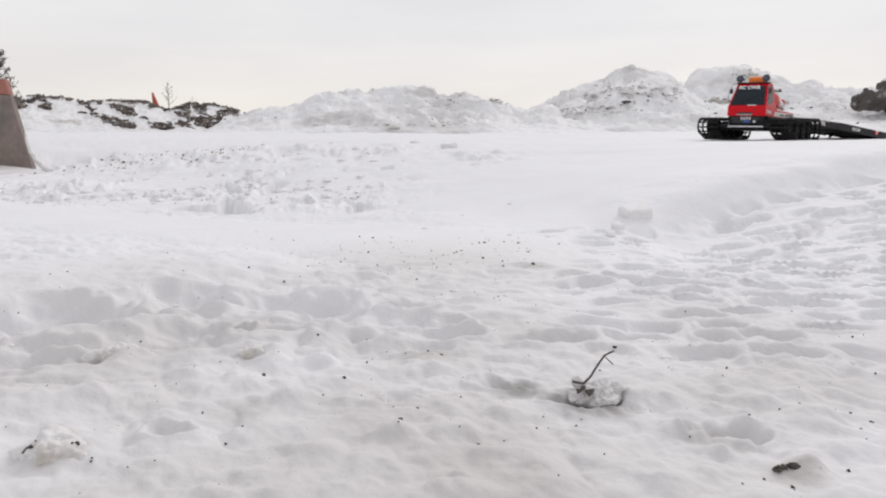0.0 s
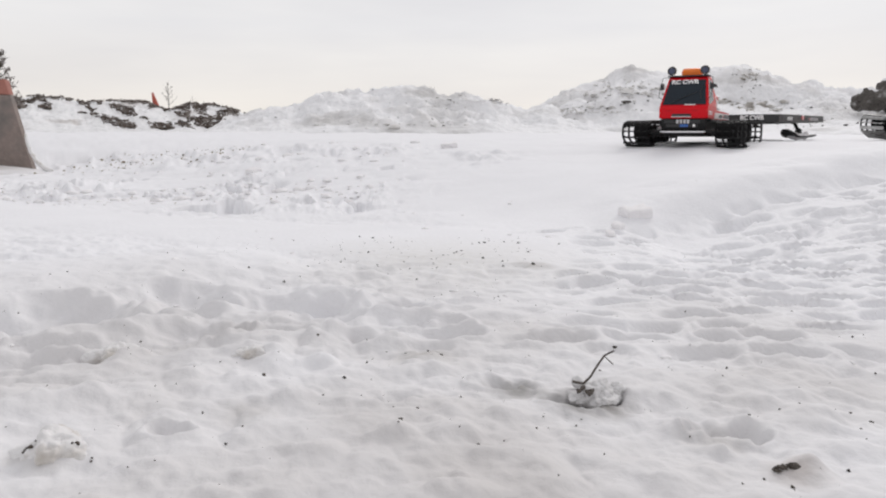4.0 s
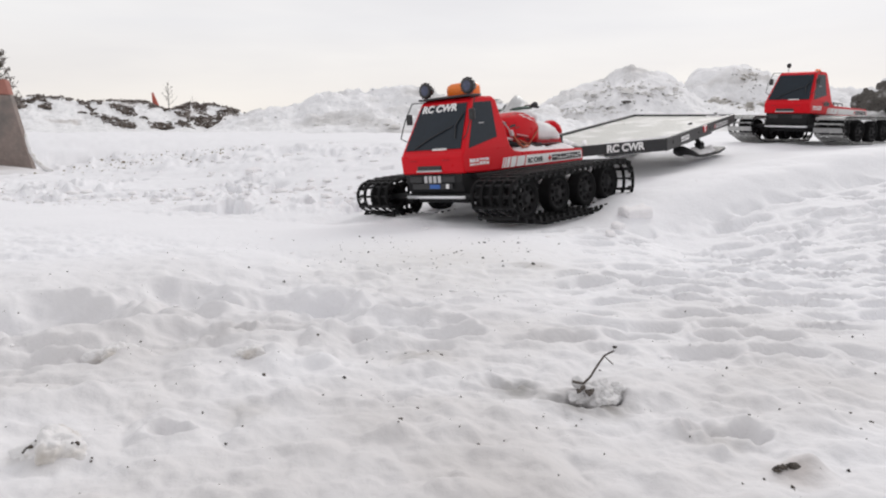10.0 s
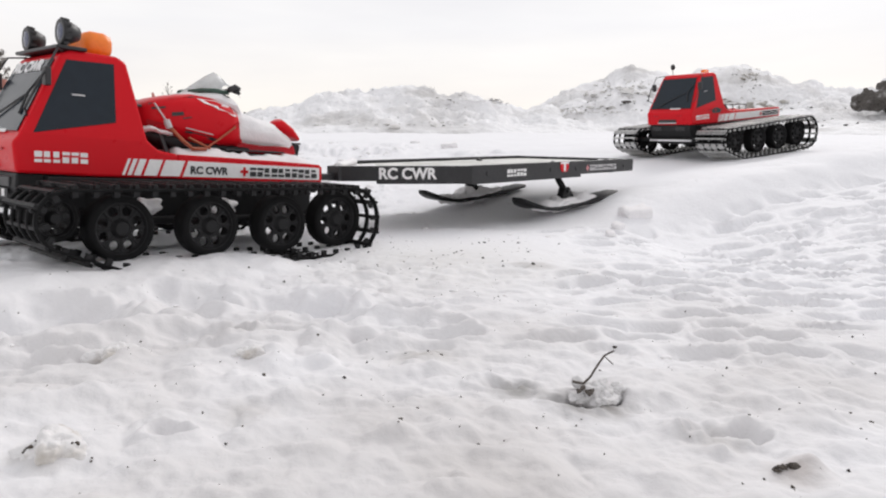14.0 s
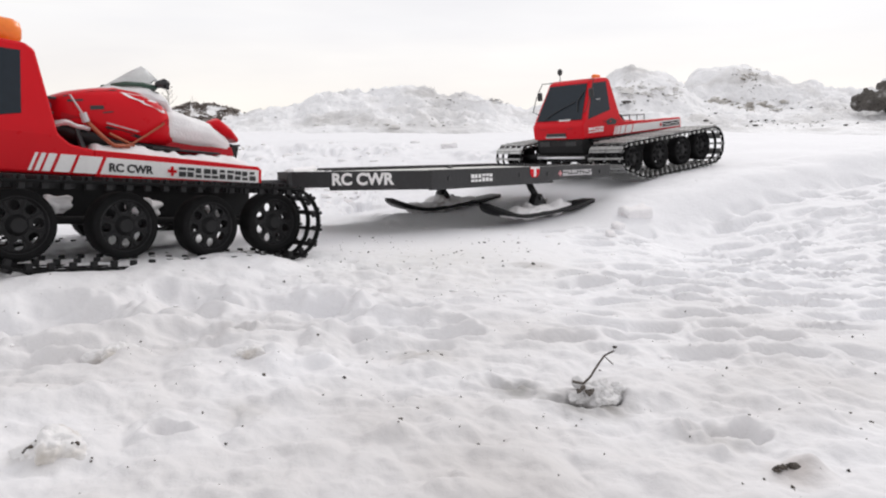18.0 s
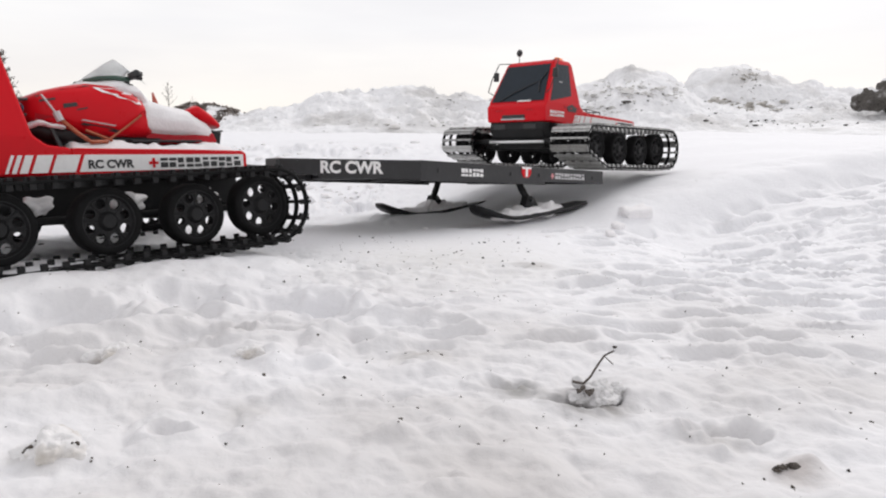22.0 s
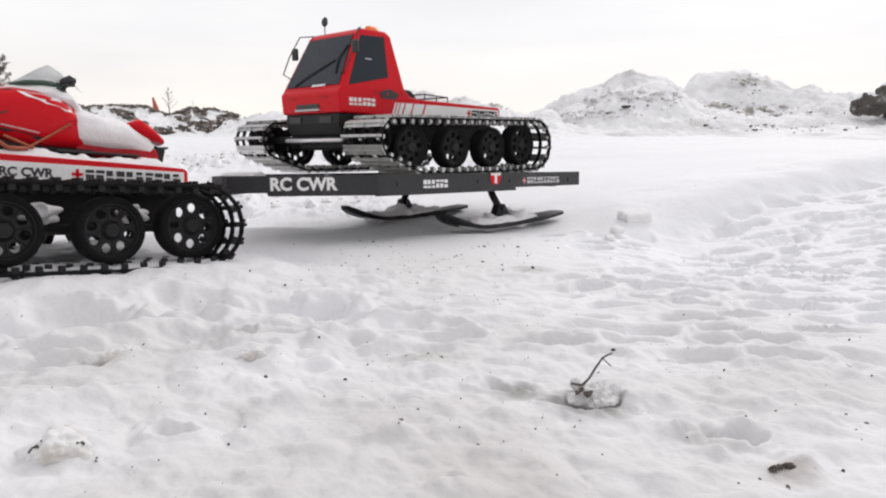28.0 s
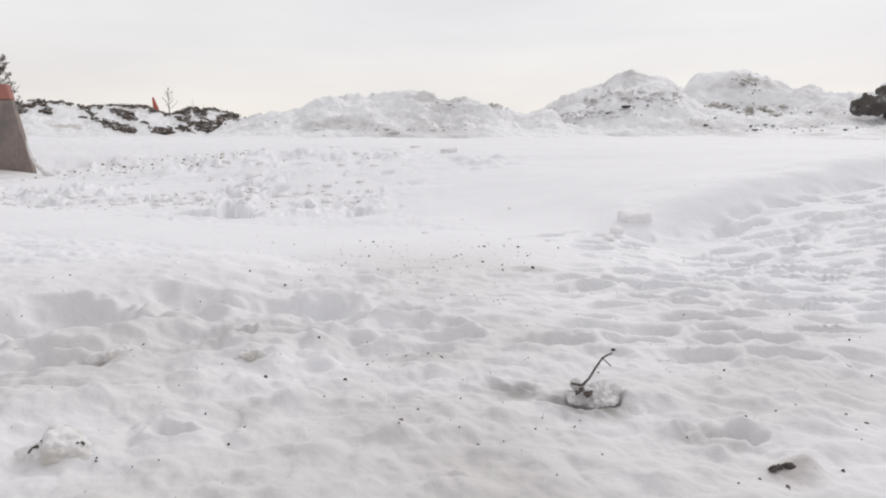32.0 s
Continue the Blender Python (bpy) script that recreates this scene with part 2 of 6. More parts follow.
def slab(corners, thick, bm=None, bevel=0.0):
    """A flat plate through the corners, given in order; its thickness grows along the corners' normal."""
    own = bmesh.new()
    c = [Vector(p) for p in corners]
    nrm = (c[1] - c[0]).cross(c[2] - c[0]).normalized() * thick
    lo, hi = [own.verts.new(p) for p in c], [own.verts.new(p + nrm) for p in c]
    own.faces.new(lo[::-1])
    own.faces.new(hi)
    n = len(c)
    for k in range(n):
        own.faces.new((lo[k], lo[(k + 1) % n], hi[(k + 1) % n], hi[k]))
    bmesh.ops.recalc_face_normals(own, faces=own.faces)
    if bevel:
        bevelled(own, bevel)
    return joined(bm, own)


def lettering(name, text, height, m, mat, parent, label, wide=1.0, depth=0.0006):
    """Raised letters from the built-in font, their base line's middle at the pose m (x along the line, y up the letters)."""
    cu = bpy.data.curves.new(name, "FONT")
    cu.body, cu.size, cu.extrude, cu.align_x, cu.offset = text, height * 1.38, depth / 2, "CENTER", height * 0.055
    tmp = new("tmp", cu)
    bpy.context.view_layer.update()
    me = bpy.data.meshes.new_from_object(tmp.evaluated_get(bpy.context.evaluated_depsgraph_get()))
    bpy.data.objects.remove(tmp)
    me.transform(Matrix.Diagonal((wide, 1, 1, 1)))
    me.materials.clear()
    me.materials.append(mat)
    ob = new(name, me)
    ob.parent, ob.matrix_basis = parent, m
    ob["label"] = label
    return ob


# ---- noise for the ground ----
def hash2(i, j, seed):
    h = (i.astype(np.int64) * 374761393 + j.astype(np.int64) * 668265263 + seed * 974634777) & 0xFFFFFFFF
    h = ((h ^ (h >> 13)) * 1274126177) & 0xFFFFFFFF
    return ((h ^ (h >> 16)) & 0xFFFF) / 65535.0


def vnoise(x, y, seed=0):
    i, j = np.floor(x), np.floor(y)
    u, v = x - i, y - j
    u, v = u * u * u * (u * (u * 6 - 15) + 10), v * v * v * (v * (v * 6 - 15) + 10)
    a, b = hash2(i, j, seed), hash2(i + 1, j, seed)
    c, d = hash2(i, j + 1, seed), hash2(i + 1, j + 1, seed)
    return (a + (b - a) * u + (c - a) * v + (a - b - c + d) * u * v) * 2 - 1


def fbm(x, y, octaves=4, seed=0, gain=0.5):
    s, amp = np.zeros_like(x), 1.0
    for o in range(octaves):
        c, sn = math.cos(0.6 * o), math.sin(0.6 * o)
        s = s + amp * vnoise((x * c - y * sn) * 2 ** o + 13.7 * o, (x * sn + y * c) * 2 ** o - 7.3 * o, seed + o)
        amp *= gain
    return s


def step(a, b, x):
    t = np.clip((x - a) / (b - a), 0, 1)
    return t * t * (3 - 2 * t)


# ---- the ground: one sheet of trodden snow ----
LIE_S = np.linspace(-2.2, 3.4, 561)
LIE_Z = np.interp(LIE_S, (-0.4, -0.1, 0.1, 0.25, 0.4, 0.6, 0.84, 0.92, 1.0, 1.1, 1.2, 1.27, 1.36, 1.46, 1.6, 1.75, 1.92, 2.1, 2.6),
                  (0.018, 0.015, 0.011, 0.005, -0.002, -0.009, -0.008, -0.004, 0.004, 0.017, 0.034, 0.044, 0.053, 0.060, 0.073, 0.083, 0.093, 0.098, 0.102))
LIE_Z = np.convolve(np.pad(LIE_Z, 6, "edge"), np.ones(13) / 13, "valid")
HOLLOWS = ((0.064, 0.309, 0.015, 0.010, 0.0048), (0.034, 0.330, 0.012, 0.008, 0.0050), (0.117, 0.279, 0.0140, 0.0080, 0.0078), (-0.1045, 0.257, 0.0085, 0.006, 0.0050),
           (-0.126, 0.405, 0.014, 0.014, 0.0090), (0.150, 0.395, 0.012, 0.008, 0.0050), (-0.020, 0.300, 0.012, 0.008, 0.0035))
# single large prints: middle, half-axes, depth, turn
PRINTS = ((-0.250, 0.436, 0.058, 0.036, 0.016, 8), (-0.190, 0.498, 0.040, 0.040, 0.015, -20), (-0.112, 0.496, 0.050, 0.032, 0.015, -14), (-0.149, 0.404, 0.030, 0.017, 0.010, -6),
          (-0.203, 0.348, 0.034, 0.013, 0.008, 10), (-0.054, 0.408, 0.024, 0.015, 0.009, 0), (-0.300, 0.545, 0.070, 0.030, 0.011, -12), (-0.030, 0.500, 0.026, 0.022, 0.009, 10))
BERM = ((0.25, 1.04), (0.50, 1.225), (0.91, 1.44), (1.6, 1.68))


def broad(x, y):
    """The lie of the land, without its small relief: low in front, a bank up to a higher level beyond."""
    d = np.hypot(x, y)
    z = np.interp(0.67 * x + 0.74 * y, LIE_S, LIE_Z)
    out_left = step(-0.20, -0.42, x / np.maximum(y, 0.2)) * (y > 0)
    z = z + out_left * 0.002 * np.clip(d - 4.0, 0, 26)
    return z


def to_line(x, y, line):
    """Distance to a line of points, and on which side of it one stands."""
    best, side = np.full(np.shape(x), 9.0), np.zeros(np.shape(x))
    for (ax, ay), (bx, by) in zip(line, line[1:]):
        lx, ly = bx - ax, by - ay
        t = np.clip(((x - ax) * lx + (y - ay) * ly) / (lx * lx + ly * ly), 0, 1)
        px, py = x - ax - t * lx, y - ay - t * ly
        q = np.hypot(px, py)
        side = np.where(q < best, np.sign(lx * py - ly * px), side)
        best = np.minimum(best, q)
    return best, side


def pits(x, y, cx, cy, turn, seed, fill, soft=0.35):
    """Prints trodden into the snow on a loose grid: 0 outside, 1 at the bottom of a print, and the raised rim."""
    c, s = math.cos(radians(turn)), math.sin(radians(turn))
    u, v = (x * c + y * s) / cx, (-x * s + y * c) / cy
    u = u + 0.18 * fbm(x * 22, y * 22, 2, seed + 50)
    v = v + 0.22 * fbm(x * 22, y * 22, 2, seed + 51)
    iu, iv = np.floor(u), np.floor(v)
    low, rim = np.zeros_like(x), np.zeros_like(x)
    for du in (-1, 0, 1):
        for dv in (-1, 0, 1):
            a, b = iu + du, iv + dv
            on = hash2(a, b, seed) < fill
            px = a + 0.5 + 0.5 * (hash2(a, b, seed + 1) - 0.5) + 0.5 * (b % 2)
            py = b + 0.5 + 0.45 * (hash2(a, b, seed + 2) - 0.5)
            rx, ry = 0.28 + 0.16 * hash2(a, b, seed + 3), 0.25 + 0.14 * hash2(a, b, seed + 4)
            deep = 0.55 + 0.45 * hash2(a, b, seed + 5)
            q = (np.abs((u - px) / rx) ** 2.6 + np.abs((v - py) / ry) ** 2.6) ** (1 / 2.6)
            low = np.maximum(low, on * deep * step(1.0 + soft * 0.4, 1.0 - soft, q))
            rim = np.maximum(rim, on * deep * np.exp(-((q - 1.3) / 0.22) ** 2))
    return low, rim


def relief(x, y):
    """Ruts, lumps, treads and prints in the snow."""
    d = np.hypot(x, y)
    lane = np.exp(-(np.abs(y - 0.83 + 0.36 * np.clip(x, -0.9, 0.1)) / 0.150) ** 6) * step(0.24, 0.08, x)
    slope_way = np.exp(-(((-0.74 * x + 0.67 * y) - 0.70) / 0.24) ** 4) * step(0.75, 0.95, 0.67 * x + 0.74 * y)
    calm = np.clip(lane + slope_way, 0, 1)
    front = step(0.74, 0.62, y + 0.25 * x)                  # the trodden strip in front of the lane
    z = fbm(x * 2.6, y * 3.4, 3, 21) * 0.004
    # soft clumps of loose snow
    near = step(0.50, 0.34, y)
    lumps = fbm(x * 12, y * 15, 3, 3, 0.5)
    clump = np.abs(fbm(x * 30, y * 34, 3, 9, 0.5))
    crumb = fbm(x * 75, y * 80, 3, 14, 0.6)
    treads = step(-0.06, 0.05, x) * step(0.40, 0.47, y + 0.1 * x)
    loose = (1 - 0.93 * calm) * step(2.2, 0.7, d) * (1 - 0.6 * treads)
    z = z + (1 - 0.9 * calm) * (0.0030 - 0.0006 * near) * (1 - 0.45 * treads) * lumps
    z = z + loose * ((0.0042 - 0.0008 * near) * (clump - 0.2) * (0.5 + 0.5 * front) + 0.0009 * crumb)
    # clods of loose snow, half sunk
    low, rim = pits(x, y, 0.030, 0.026, 25, 505, 0.34, 0.85)
    z = z + loose * 0.0036 * low * step(0.75, 0.6, y)
    low, rim = pits(x, y, 0.014, 0.013, -18, 515, 0.26, 0.8)
    z = z + loose * 0.0018 * low * step(0.6, 0.5, y)
    # large soft prints on the left
    low, rim = pits(x, y, 0.115, 0.062, -10, 101, 0.8, 0.8)
    left = step(0.05, -0.05, x) * step(0.32, 0.39, y) * step(0.66, 0.58, y + 0.35 * x + 0.10)
    z = z + left * (0.0020 * rim - 0.0060 * low)
    for hx, hy, rx, ry, deep, turn in PRINTS:
        c, sn = math.cos(radians(turn)), math.sin(radians(turn))
        u, v = ((x - hx) * c + (y - hy) * sn) / rx, (-(x - hx) * sn + (y - hy) * c) / ry
        q = np.hypot(u, v) + 0.22 * fbm(x * 26, y * 26, 3, 171) + 0.10 * v
        z = z - 0.8 * deep * step(1.12, 0.50, q) + 0.26 * deep * np.exp(-((q - 1.32) / 0.22) ** 2)
    low, rim = pits(x, y, 0.055, 0.036, 14, 131, 0.55, 0.6)
    z = z + left * (0.0025 * rim - 0.0070 * low)
    # tread prints from the middle to the right
    low, rim = pits(x, y, 0.056, 0.036, 6, 202, 0.90, 0.34)
    tread = step(-0.06, 0.03, x) * step(0.37, 0.45, y + 0.1 * x) * step(0.84, 0.72, y - 0.55 * np.clip(x - 0.12, 0, 1)) * (1 - calm)
    worn = step(-0.30, 0.15, fbm(x * 5, y * 5, 2, 77) + 0.12)
    z = z + tread * (0.25 + 0.75 * worn) * (0.0034 * rim - 0.0125 * low)
    # hollows close by: round the weed, beside it, and a clean scoop
    for hx, hy, rx, ry, deep in HOLLOWS:
        q = np.hypot((x - hx) / rx, (y - hy) / ry) + 0.55 * fbm(x * 85, y * 85, 3, 92)
        z = z - deep * step(1.1, 0.35, q) + 0.22 * deep * np.exp(-((q - 1.35) / 0.3) ** 2)
    # crumbled snow behind the lane
    back = np.exp(-(np.abs(y - 1.50 + 0.20 * x) / 0.33) ** 4) * step(0.02, -0.25, x)
    patchy = step(-0.35, 0.25, fbm(x * 4.2, y * 3.0, 3, 41))
    z = z + back * patchy * (0.015 * np.maximum(0, fbm(x * 26, y * 12, 4, 44, 0.6) - 0.05) - 0.034 * step(0.12, 0.38, fbm(x * 21, y * 10, 3, 47, 0.5)))
    far_back = np.exp(-(np.abs(y - 2.25 + 0.30 * x) / 0.30) ** 3) * step(0.1, -0.3, x)
    z = z + far_back * (0.016 * np.maximum(0, fbm(x * 14, y * 7, 4, 48, 0.6)) - 0.014 * step(0.1, 0.5, fbm(x * 11, y * 6, 3, 49, 0.5)))
    patch = np.exp(-(((x - 0.09) / 0.10) ** 2 + ((y - 1.87) / 0.16) ** 2))
    z = z + patch * 0.020 * np.maximum(0, fbm(x * 14, y * 10, 3, 46, 0.6) + 0.2)
    # the berm that ends beside the way down
    q, side = to_line(x, y, BERM)
    body = np.where(side > 0, np.exp(-(q / 0.11) ** 2), np.exp(-(q / 0.055) ** 2))
    z = z - 0.026 * (side < 0) * step(0.02, 0.11, q) * np.exp(-(q / 0.34) ** 2) * step(0.20, 0.34, x)
    z = z + body * step(0.20, 0.30, x) * (0.017 + 0.004 * fbm(x * 10, y * 10, 4, 61, 0.5))
    shelf = np.exp(-(q / 0.30) ** 2) * (side < 0) * (1 - calm)
    low, rim = pits(x, y, 0.070, 0.050, 20, 404, 0.88, 0.32)
    z = z + shelf * step(0.055, 0.10, q) * (0.004 * rim - 0.015 * low)
    # ruts of the machines across the upper level and along the lane
    rut = np.sin((-0.74 * x + 0.67 * y) * 46 + 1.5 * vnoise(x * 2, y * 2, 81))
    z = z + 0.004 * lane + 0.0014 * calm * rut * step(0.2, 0.6, d)
    z = z + step(2.0, 6, d) * fbm(x * 0.6, y * 0.6, 4, 71) * 0.024 * np.minimum(d / 8, 2.4)
    return z * step(0.02, 0.12, d)


def ground_z(x, y):
    x, y = np.asarray(x, float), np.asarray(y, float)
    z = broad(x, y) + relief(x, y)
    # packed snow where the front machine stops: a shelf under its near track
    ux, uy = 0.662, 0.749
    along, across = ((x + 0.345) * ux + (y - 0.467) * uy) / 0.287, -(x + 0.345) * uy + (y - 0.467) * ux
    shelf = step(-0.10, -0.008, across) * step(0.135, 0.075, across) * step(-0.35, -0.05, along) * step(1.15, 0.85, along)
    level = np.interp(along, (-0.1, 0.25, 0.6, 1.0), (0.026, 0.023, 0.017, 0.010)) + 0.0025 * fbm(x * 34, y * 34, 3, 33)
    return z + 0.9 * shelf * (level - z)


def make_ground():
    fine = np.linspace(-36, 36, 700)
    coarse = np.linspace(36, 324, 50)[1:-1]
    az = np.radians(np.concatenate([fine, coarse]))
    rad = np.concatenate([[0.0, 0.03, 0.1], np.geomspace(0.18, 3.2, 520), np.geomspace(3.25, 400, 90)])
    a, r = np.meshgrid(az, rad)
    x, y = np.sin(a) * r, np.cos(a) * r
    z = ground_z(x, y)
    co = np.stack([x, y, z], -1).reshape(-1, 3)
    n, m = len(rad), len(az)
    i, j = np.meshgrid(np.arange(n - 1), np.arange(m), indexing="ij")
    k = (j + 1) % m
    quads = np.stack([i * m + j, i * m + k, (i + 1) * m + k, (i + 1) * m + j], -1).reshape(-1, 4)
    me = bpy.data.meshes.new("ground")
    me.vertices.add(len(co))
    me.vertices.foreach_set("co", co.ravel())
    me.loops.add(quads.size)
    me.loops.foreach_set("vertex_index", quads[:, ::-1].ravel().astype(np.int32))
    me.polygons.add(len(quads))
    me.polygons.foreach_set("loop_start", np.arange(0, quads.size, 4, dtype=np.int32))
    me.polygons.foreach_set("use_smooth", np.ones(len(quads), bool))
    me.update(calc_edges=True)
    me.materials.append(M_SNOW)
    return tagged(new("ground", me), "trodden white snow with ruts and tread prints", "snow", kind="structure")


make_ground()


# ---- ploughed heaps round the yard ----
def heap(name, label, ridge, mat, reach, depth, rough, seed, cells=(300, 70), group="heaps round the yard"):
    """A long heap of ploughed snow. ridge: (azimuth in degrees, height of the crest); reach: distance of its crest."""
    at, tall = np.array([r[0] for r in ridge]), np.array([r[1] for r in ridge])
    lo, hi = at[0], at[-1]
    u = np.linspace(lo, hi, cells[0])
    top = np.interp(u, at, tall) * 0.95
    k = max(3, int(cells[0] * 0.7 / (hi - lo))) | 1
    top = np.convolve(np.pad(top, k // 2, "edge"), np.ones(k) / k, "valid")
    v = np.linspace(-1, 1, cells[1])
    uu, vv = np.meshgrid(np.radians(u), v)
    top = np.broadcast_to(top, uu.shape)
    r = reach + vv * np.where(vv < 0, depth * 1.7, depth)
    k = 1.0 / rough
    dome = (1 - np.abs(vv) ** (1.30 + 0.25 * vnoise(np.degrees(uu) * 0.5, vv, seed))) ** 1.25
    z = top * dome
    # layers of the ploughing: ledges that stand out and step back with the height
    r = r + rough * 0.55 * step(0.12, 0.5, z) * fbm(np.degrees(uu) * 0.22, z * 2.6 + 0.10 * np.degrees(uu), 3, seed + 8, 0.45)
    x, y = np.sin(uu) * r, np.cos(uu) * r
    ledge = np.abs(fbm(x * 0.45 * k, y * 0.45 * k + z * 2.2, 4, seed + 3, 0.55))
    lump = 0.36 * (0.3 - ledge) + 0.10 * fbm(x * 1.5 * k, y * 1.5 * k, 4, seed + 5, 0.58)
    z = z + step(0.0, 0.5, top * dome) * rough * lump
    z = z - 0.3 * step(0.88, 1.0, np.abs(vv)) + 0.05
    co = np.stack([x, y, z + np.maximum(0, broad(x, y) - 0.12) * (1 - dome)], -1).reshape(-1, 3)
    n, m = uu.shape
    i, j = np.meshgrid(np.arange(n - 1), np.arange(m - 1), indexing="ij")
    quads = np.stack([i * m + j, i * m + j + 1, (i + 1) * m + j + 1, (i + 1) * m + j], -1).reshape(-1, 4)
    me = bpy.data.meshes.new(name)
    me.from_pydata(co.tolist(), [], quads.tolist())
    for p in me.polygons:
        p.use_smooth = True
    me.materials.append(mat)
    return tagged(new(name, me), label, "snow pile", group, "structure"), co.reshape(n, m, 3)


_, pile_a = heap("snow_pile", "long ploughed heap of lumpy white snow",
     ((-19, 0.05), (-16.2, 0.55), (-13.1, 0.86), (-11.6, 0.92), (-10.4, 1.30), (-9.0, 1.44), (-7.0, 1.36), (-3.0, 1.56), (-1.0, 1.50), (0.75, 1.33), (3.4, 1.34), (5.4, 1.02), (8.2, 0.92), (11, 0.68), (14, 0.05)),
     M_PILE, 22, 3.4, 0.55, 11)
_, pile_b = heap("snow_pile", "tall pointed heap of dirty ploughed snow",
     ((4.5, 0.05), (7.5, 1.12), (9.4, 1.5), (10.9, 1.82), (12.8, 2.2), (14.8, 2.46), (16.4, 2.30), (17.6, 1.92), (18.6, 1.62), (19.8, 1.30), (22, 1.0), (25, 0.85), (29, 0.8), (34, 0.7), (38, 0.05)),
     M_PILE, 25, 3.8, 0.5, 23)
_, pile_c = heap("snow_pile", "broad flat-topped heap of dirty ploughed snow",
     ((16.5, 0.05), (18.0, 1.35), (18.6, 2.25), (19.4, 2.52), (21.5, 2.64), (22.8, 2.58), (24, 2.36), (25.2, 2.02), (26.2, 1.88), (26.9, 2.0), (28, 1.81), (30, 1.63), (34, 1.49), (38, 1.30), (42, 0.05)),
     M_PILE, 28, 3.6, 0.5, 37)
_, bank = heap("scrub_bank", "earth bank under snow with brown scrub along its top",
               ((-40, 0.05), (-36, 1.0), (-31.4, 1.28), (-29.8, 1.46), (-28, 1.46), (-26.5, 1.22), (-25, 1.34), (-22.4, 1.30), (-21, 0.95), (-19.2, 1.30), (-17.4, 1.24), (-16.1, 1.0), (-14, 0.75), (-11, 0.05)),
               M_SCRUB, 30, 6.0, 0.35, 51)


def ball(sub):
    own = bmesh.new()
    bmesh.ops.create_icosphere(own, subdivisions=sub, radius=1)
    shape = np.array([v.co[:] for v in own.verts])
    tri = np.array([[v.index for v in f.verts] for f in own.faces])
    own.free()
    return shape, tri


def scatter(name, label, category, places, mat, jag, seed, sub=1, smooth=False):
    """Many small irregular lumps in one mesh. places: x, y, z and the half-axes of each."""
    rnd = np.random.RandomState(seed)
    shape, tri = ball(sub)
    places = np.asarray(places, float)
    n, k = len(places), len(shape)
    pts = shape[None] * (1 + jag * rnd.uniform(-1, 1, (n, k, 1))) * places[:, None, 3:6]
    a = rnd.uniform(0, math.tau, n)
    c, s = np.cos(a)[:, None], np.sin(a)[:, None]
    pts = np.stack([pts[..., 0] * c - pts[..., 1] * s, pts[..., 0] * s + pts[..., 1] * c, pts[..., 2]], -1) + places[:, None, :3]
    faces = (tri[None] + (np.arange(n) * k)[:, None, None]).reshape(-1, 3)
    me = bpy.data.meshes.new(name)
    me.from_pydata(pts.reshape(-1, 3).tolist(), [], faces.tolist())
    if smooth:
        for p in me.polygons:
            p.use_smooth = True
    me.materials.append(mat)
    return tagged(new(name, me), label, category, kind="stuff")


def near_line(px, py, line):
    """Distance from points to a line of points."""
    best = np.full(np.shape(px), 99.0)
    for (ax, ay), (bx, by) in zip(line, line[1:]):
        lx, ly = bx - ax, by - ay
        t = np.clip(((px - ax) * lx + (py - ay) * ly) / (lx * lx + ly * ly), 0, 1)
        best = np.minimum(best, np.hypot(px - ax - t * lx, py - ay - t * ly))
    return best


# gullies of the bank where scrub shows: (azimuth, elevation) in degrees
GULLIES = (((-30.5, 2.3), (-29.2, 2.8), (-28.7, 2.1)), ((-28.1, 2.8), (-26.5, 2.3), (-26.0, 1.8)), ((-26.7, 1.7), (-24.5, 1.1), (-23.3, 0.45)),
           ((-25.4, 2.4), (-23.7, 1.8), (-22.2, 0.8), (-20.6, 0.1)), ((-21.8, 2.3), (-20.8, 1.5)), ((-20.0, 0.8), (-19.4, 0.2)),
           ((-20.4, 1.6), (-18.7, 1.0), (-16.9, 0.4)), ((-19.1, 2.4), (-17.5, 2.2), (-15.8, 1.7)), ((-17.3, 0.9), (-16.2, 0.3)))


def scrub(bank):
    """Dark heather tufts along the top of the bank and down its gullies."""
    rnd = np.random.RandomState(12)
    v, u = bank.shape[:2]
    i, j = rnd.uniform(0.10, 0.52, 80000), rnd.uniform(0.02, 0.98, 80000)
    p = bank[(i * v).astype(int), (j * u).astype(int)] + rnd.uniform(-0.05, 0.05, (80000, 3))
    az, up = np.degrees(np.arctan2(p[:, 0], p[:, 1])), np.degrees(np.arctan2(p[:, 2] - EYE_Z, p[:, 1]))
    crest = np.degrees(np.arctan2(bank[int(0.5 * v), (j * u).astype(int), 2] - EYE_Z, p[:, 1]))
    rag = fbm(az * 1.4, up * 2.5, 3, 7)
    keep = (crest - up < 0.10 + 0.26 * rag) & (rnd.uniform(0, 1, 80000) < 0.7)
    for line in GULLIES:
        q = near_line(az, up, line)
        keep |= (q < 0.19 + 0.30 * rag) & (rnd.uniform(0, 1, 80000) < 0.8)
    keep |= (az > -20.2) & (az < -15.6) & (up > 0.5) & (rag > 0.0) & (rnd.uniform(0, 1, 80000) < 0.4)
    keep &= (az < -15.4) & (az > -33)
    p = p[keep]
    n = len(p)
    r = rnd.uniform(0.012, 0.038, n)
    places = np.stack([p[:, 0], p[:, 1], p[:, 2] + rnd.uniform(-0.01, 0.03, n), r * rnd.uniform(0.6, 1.8, n), r * rnd.uniform(0.5, 1, n), r * rnd.uniform(0.3, 1.0, n)], -1)
    return scatter("scrub", "dark brown heather tufts on a snowy bank", "shrub", places, M_HEATH, 0.45, 5)


scrub(bank)


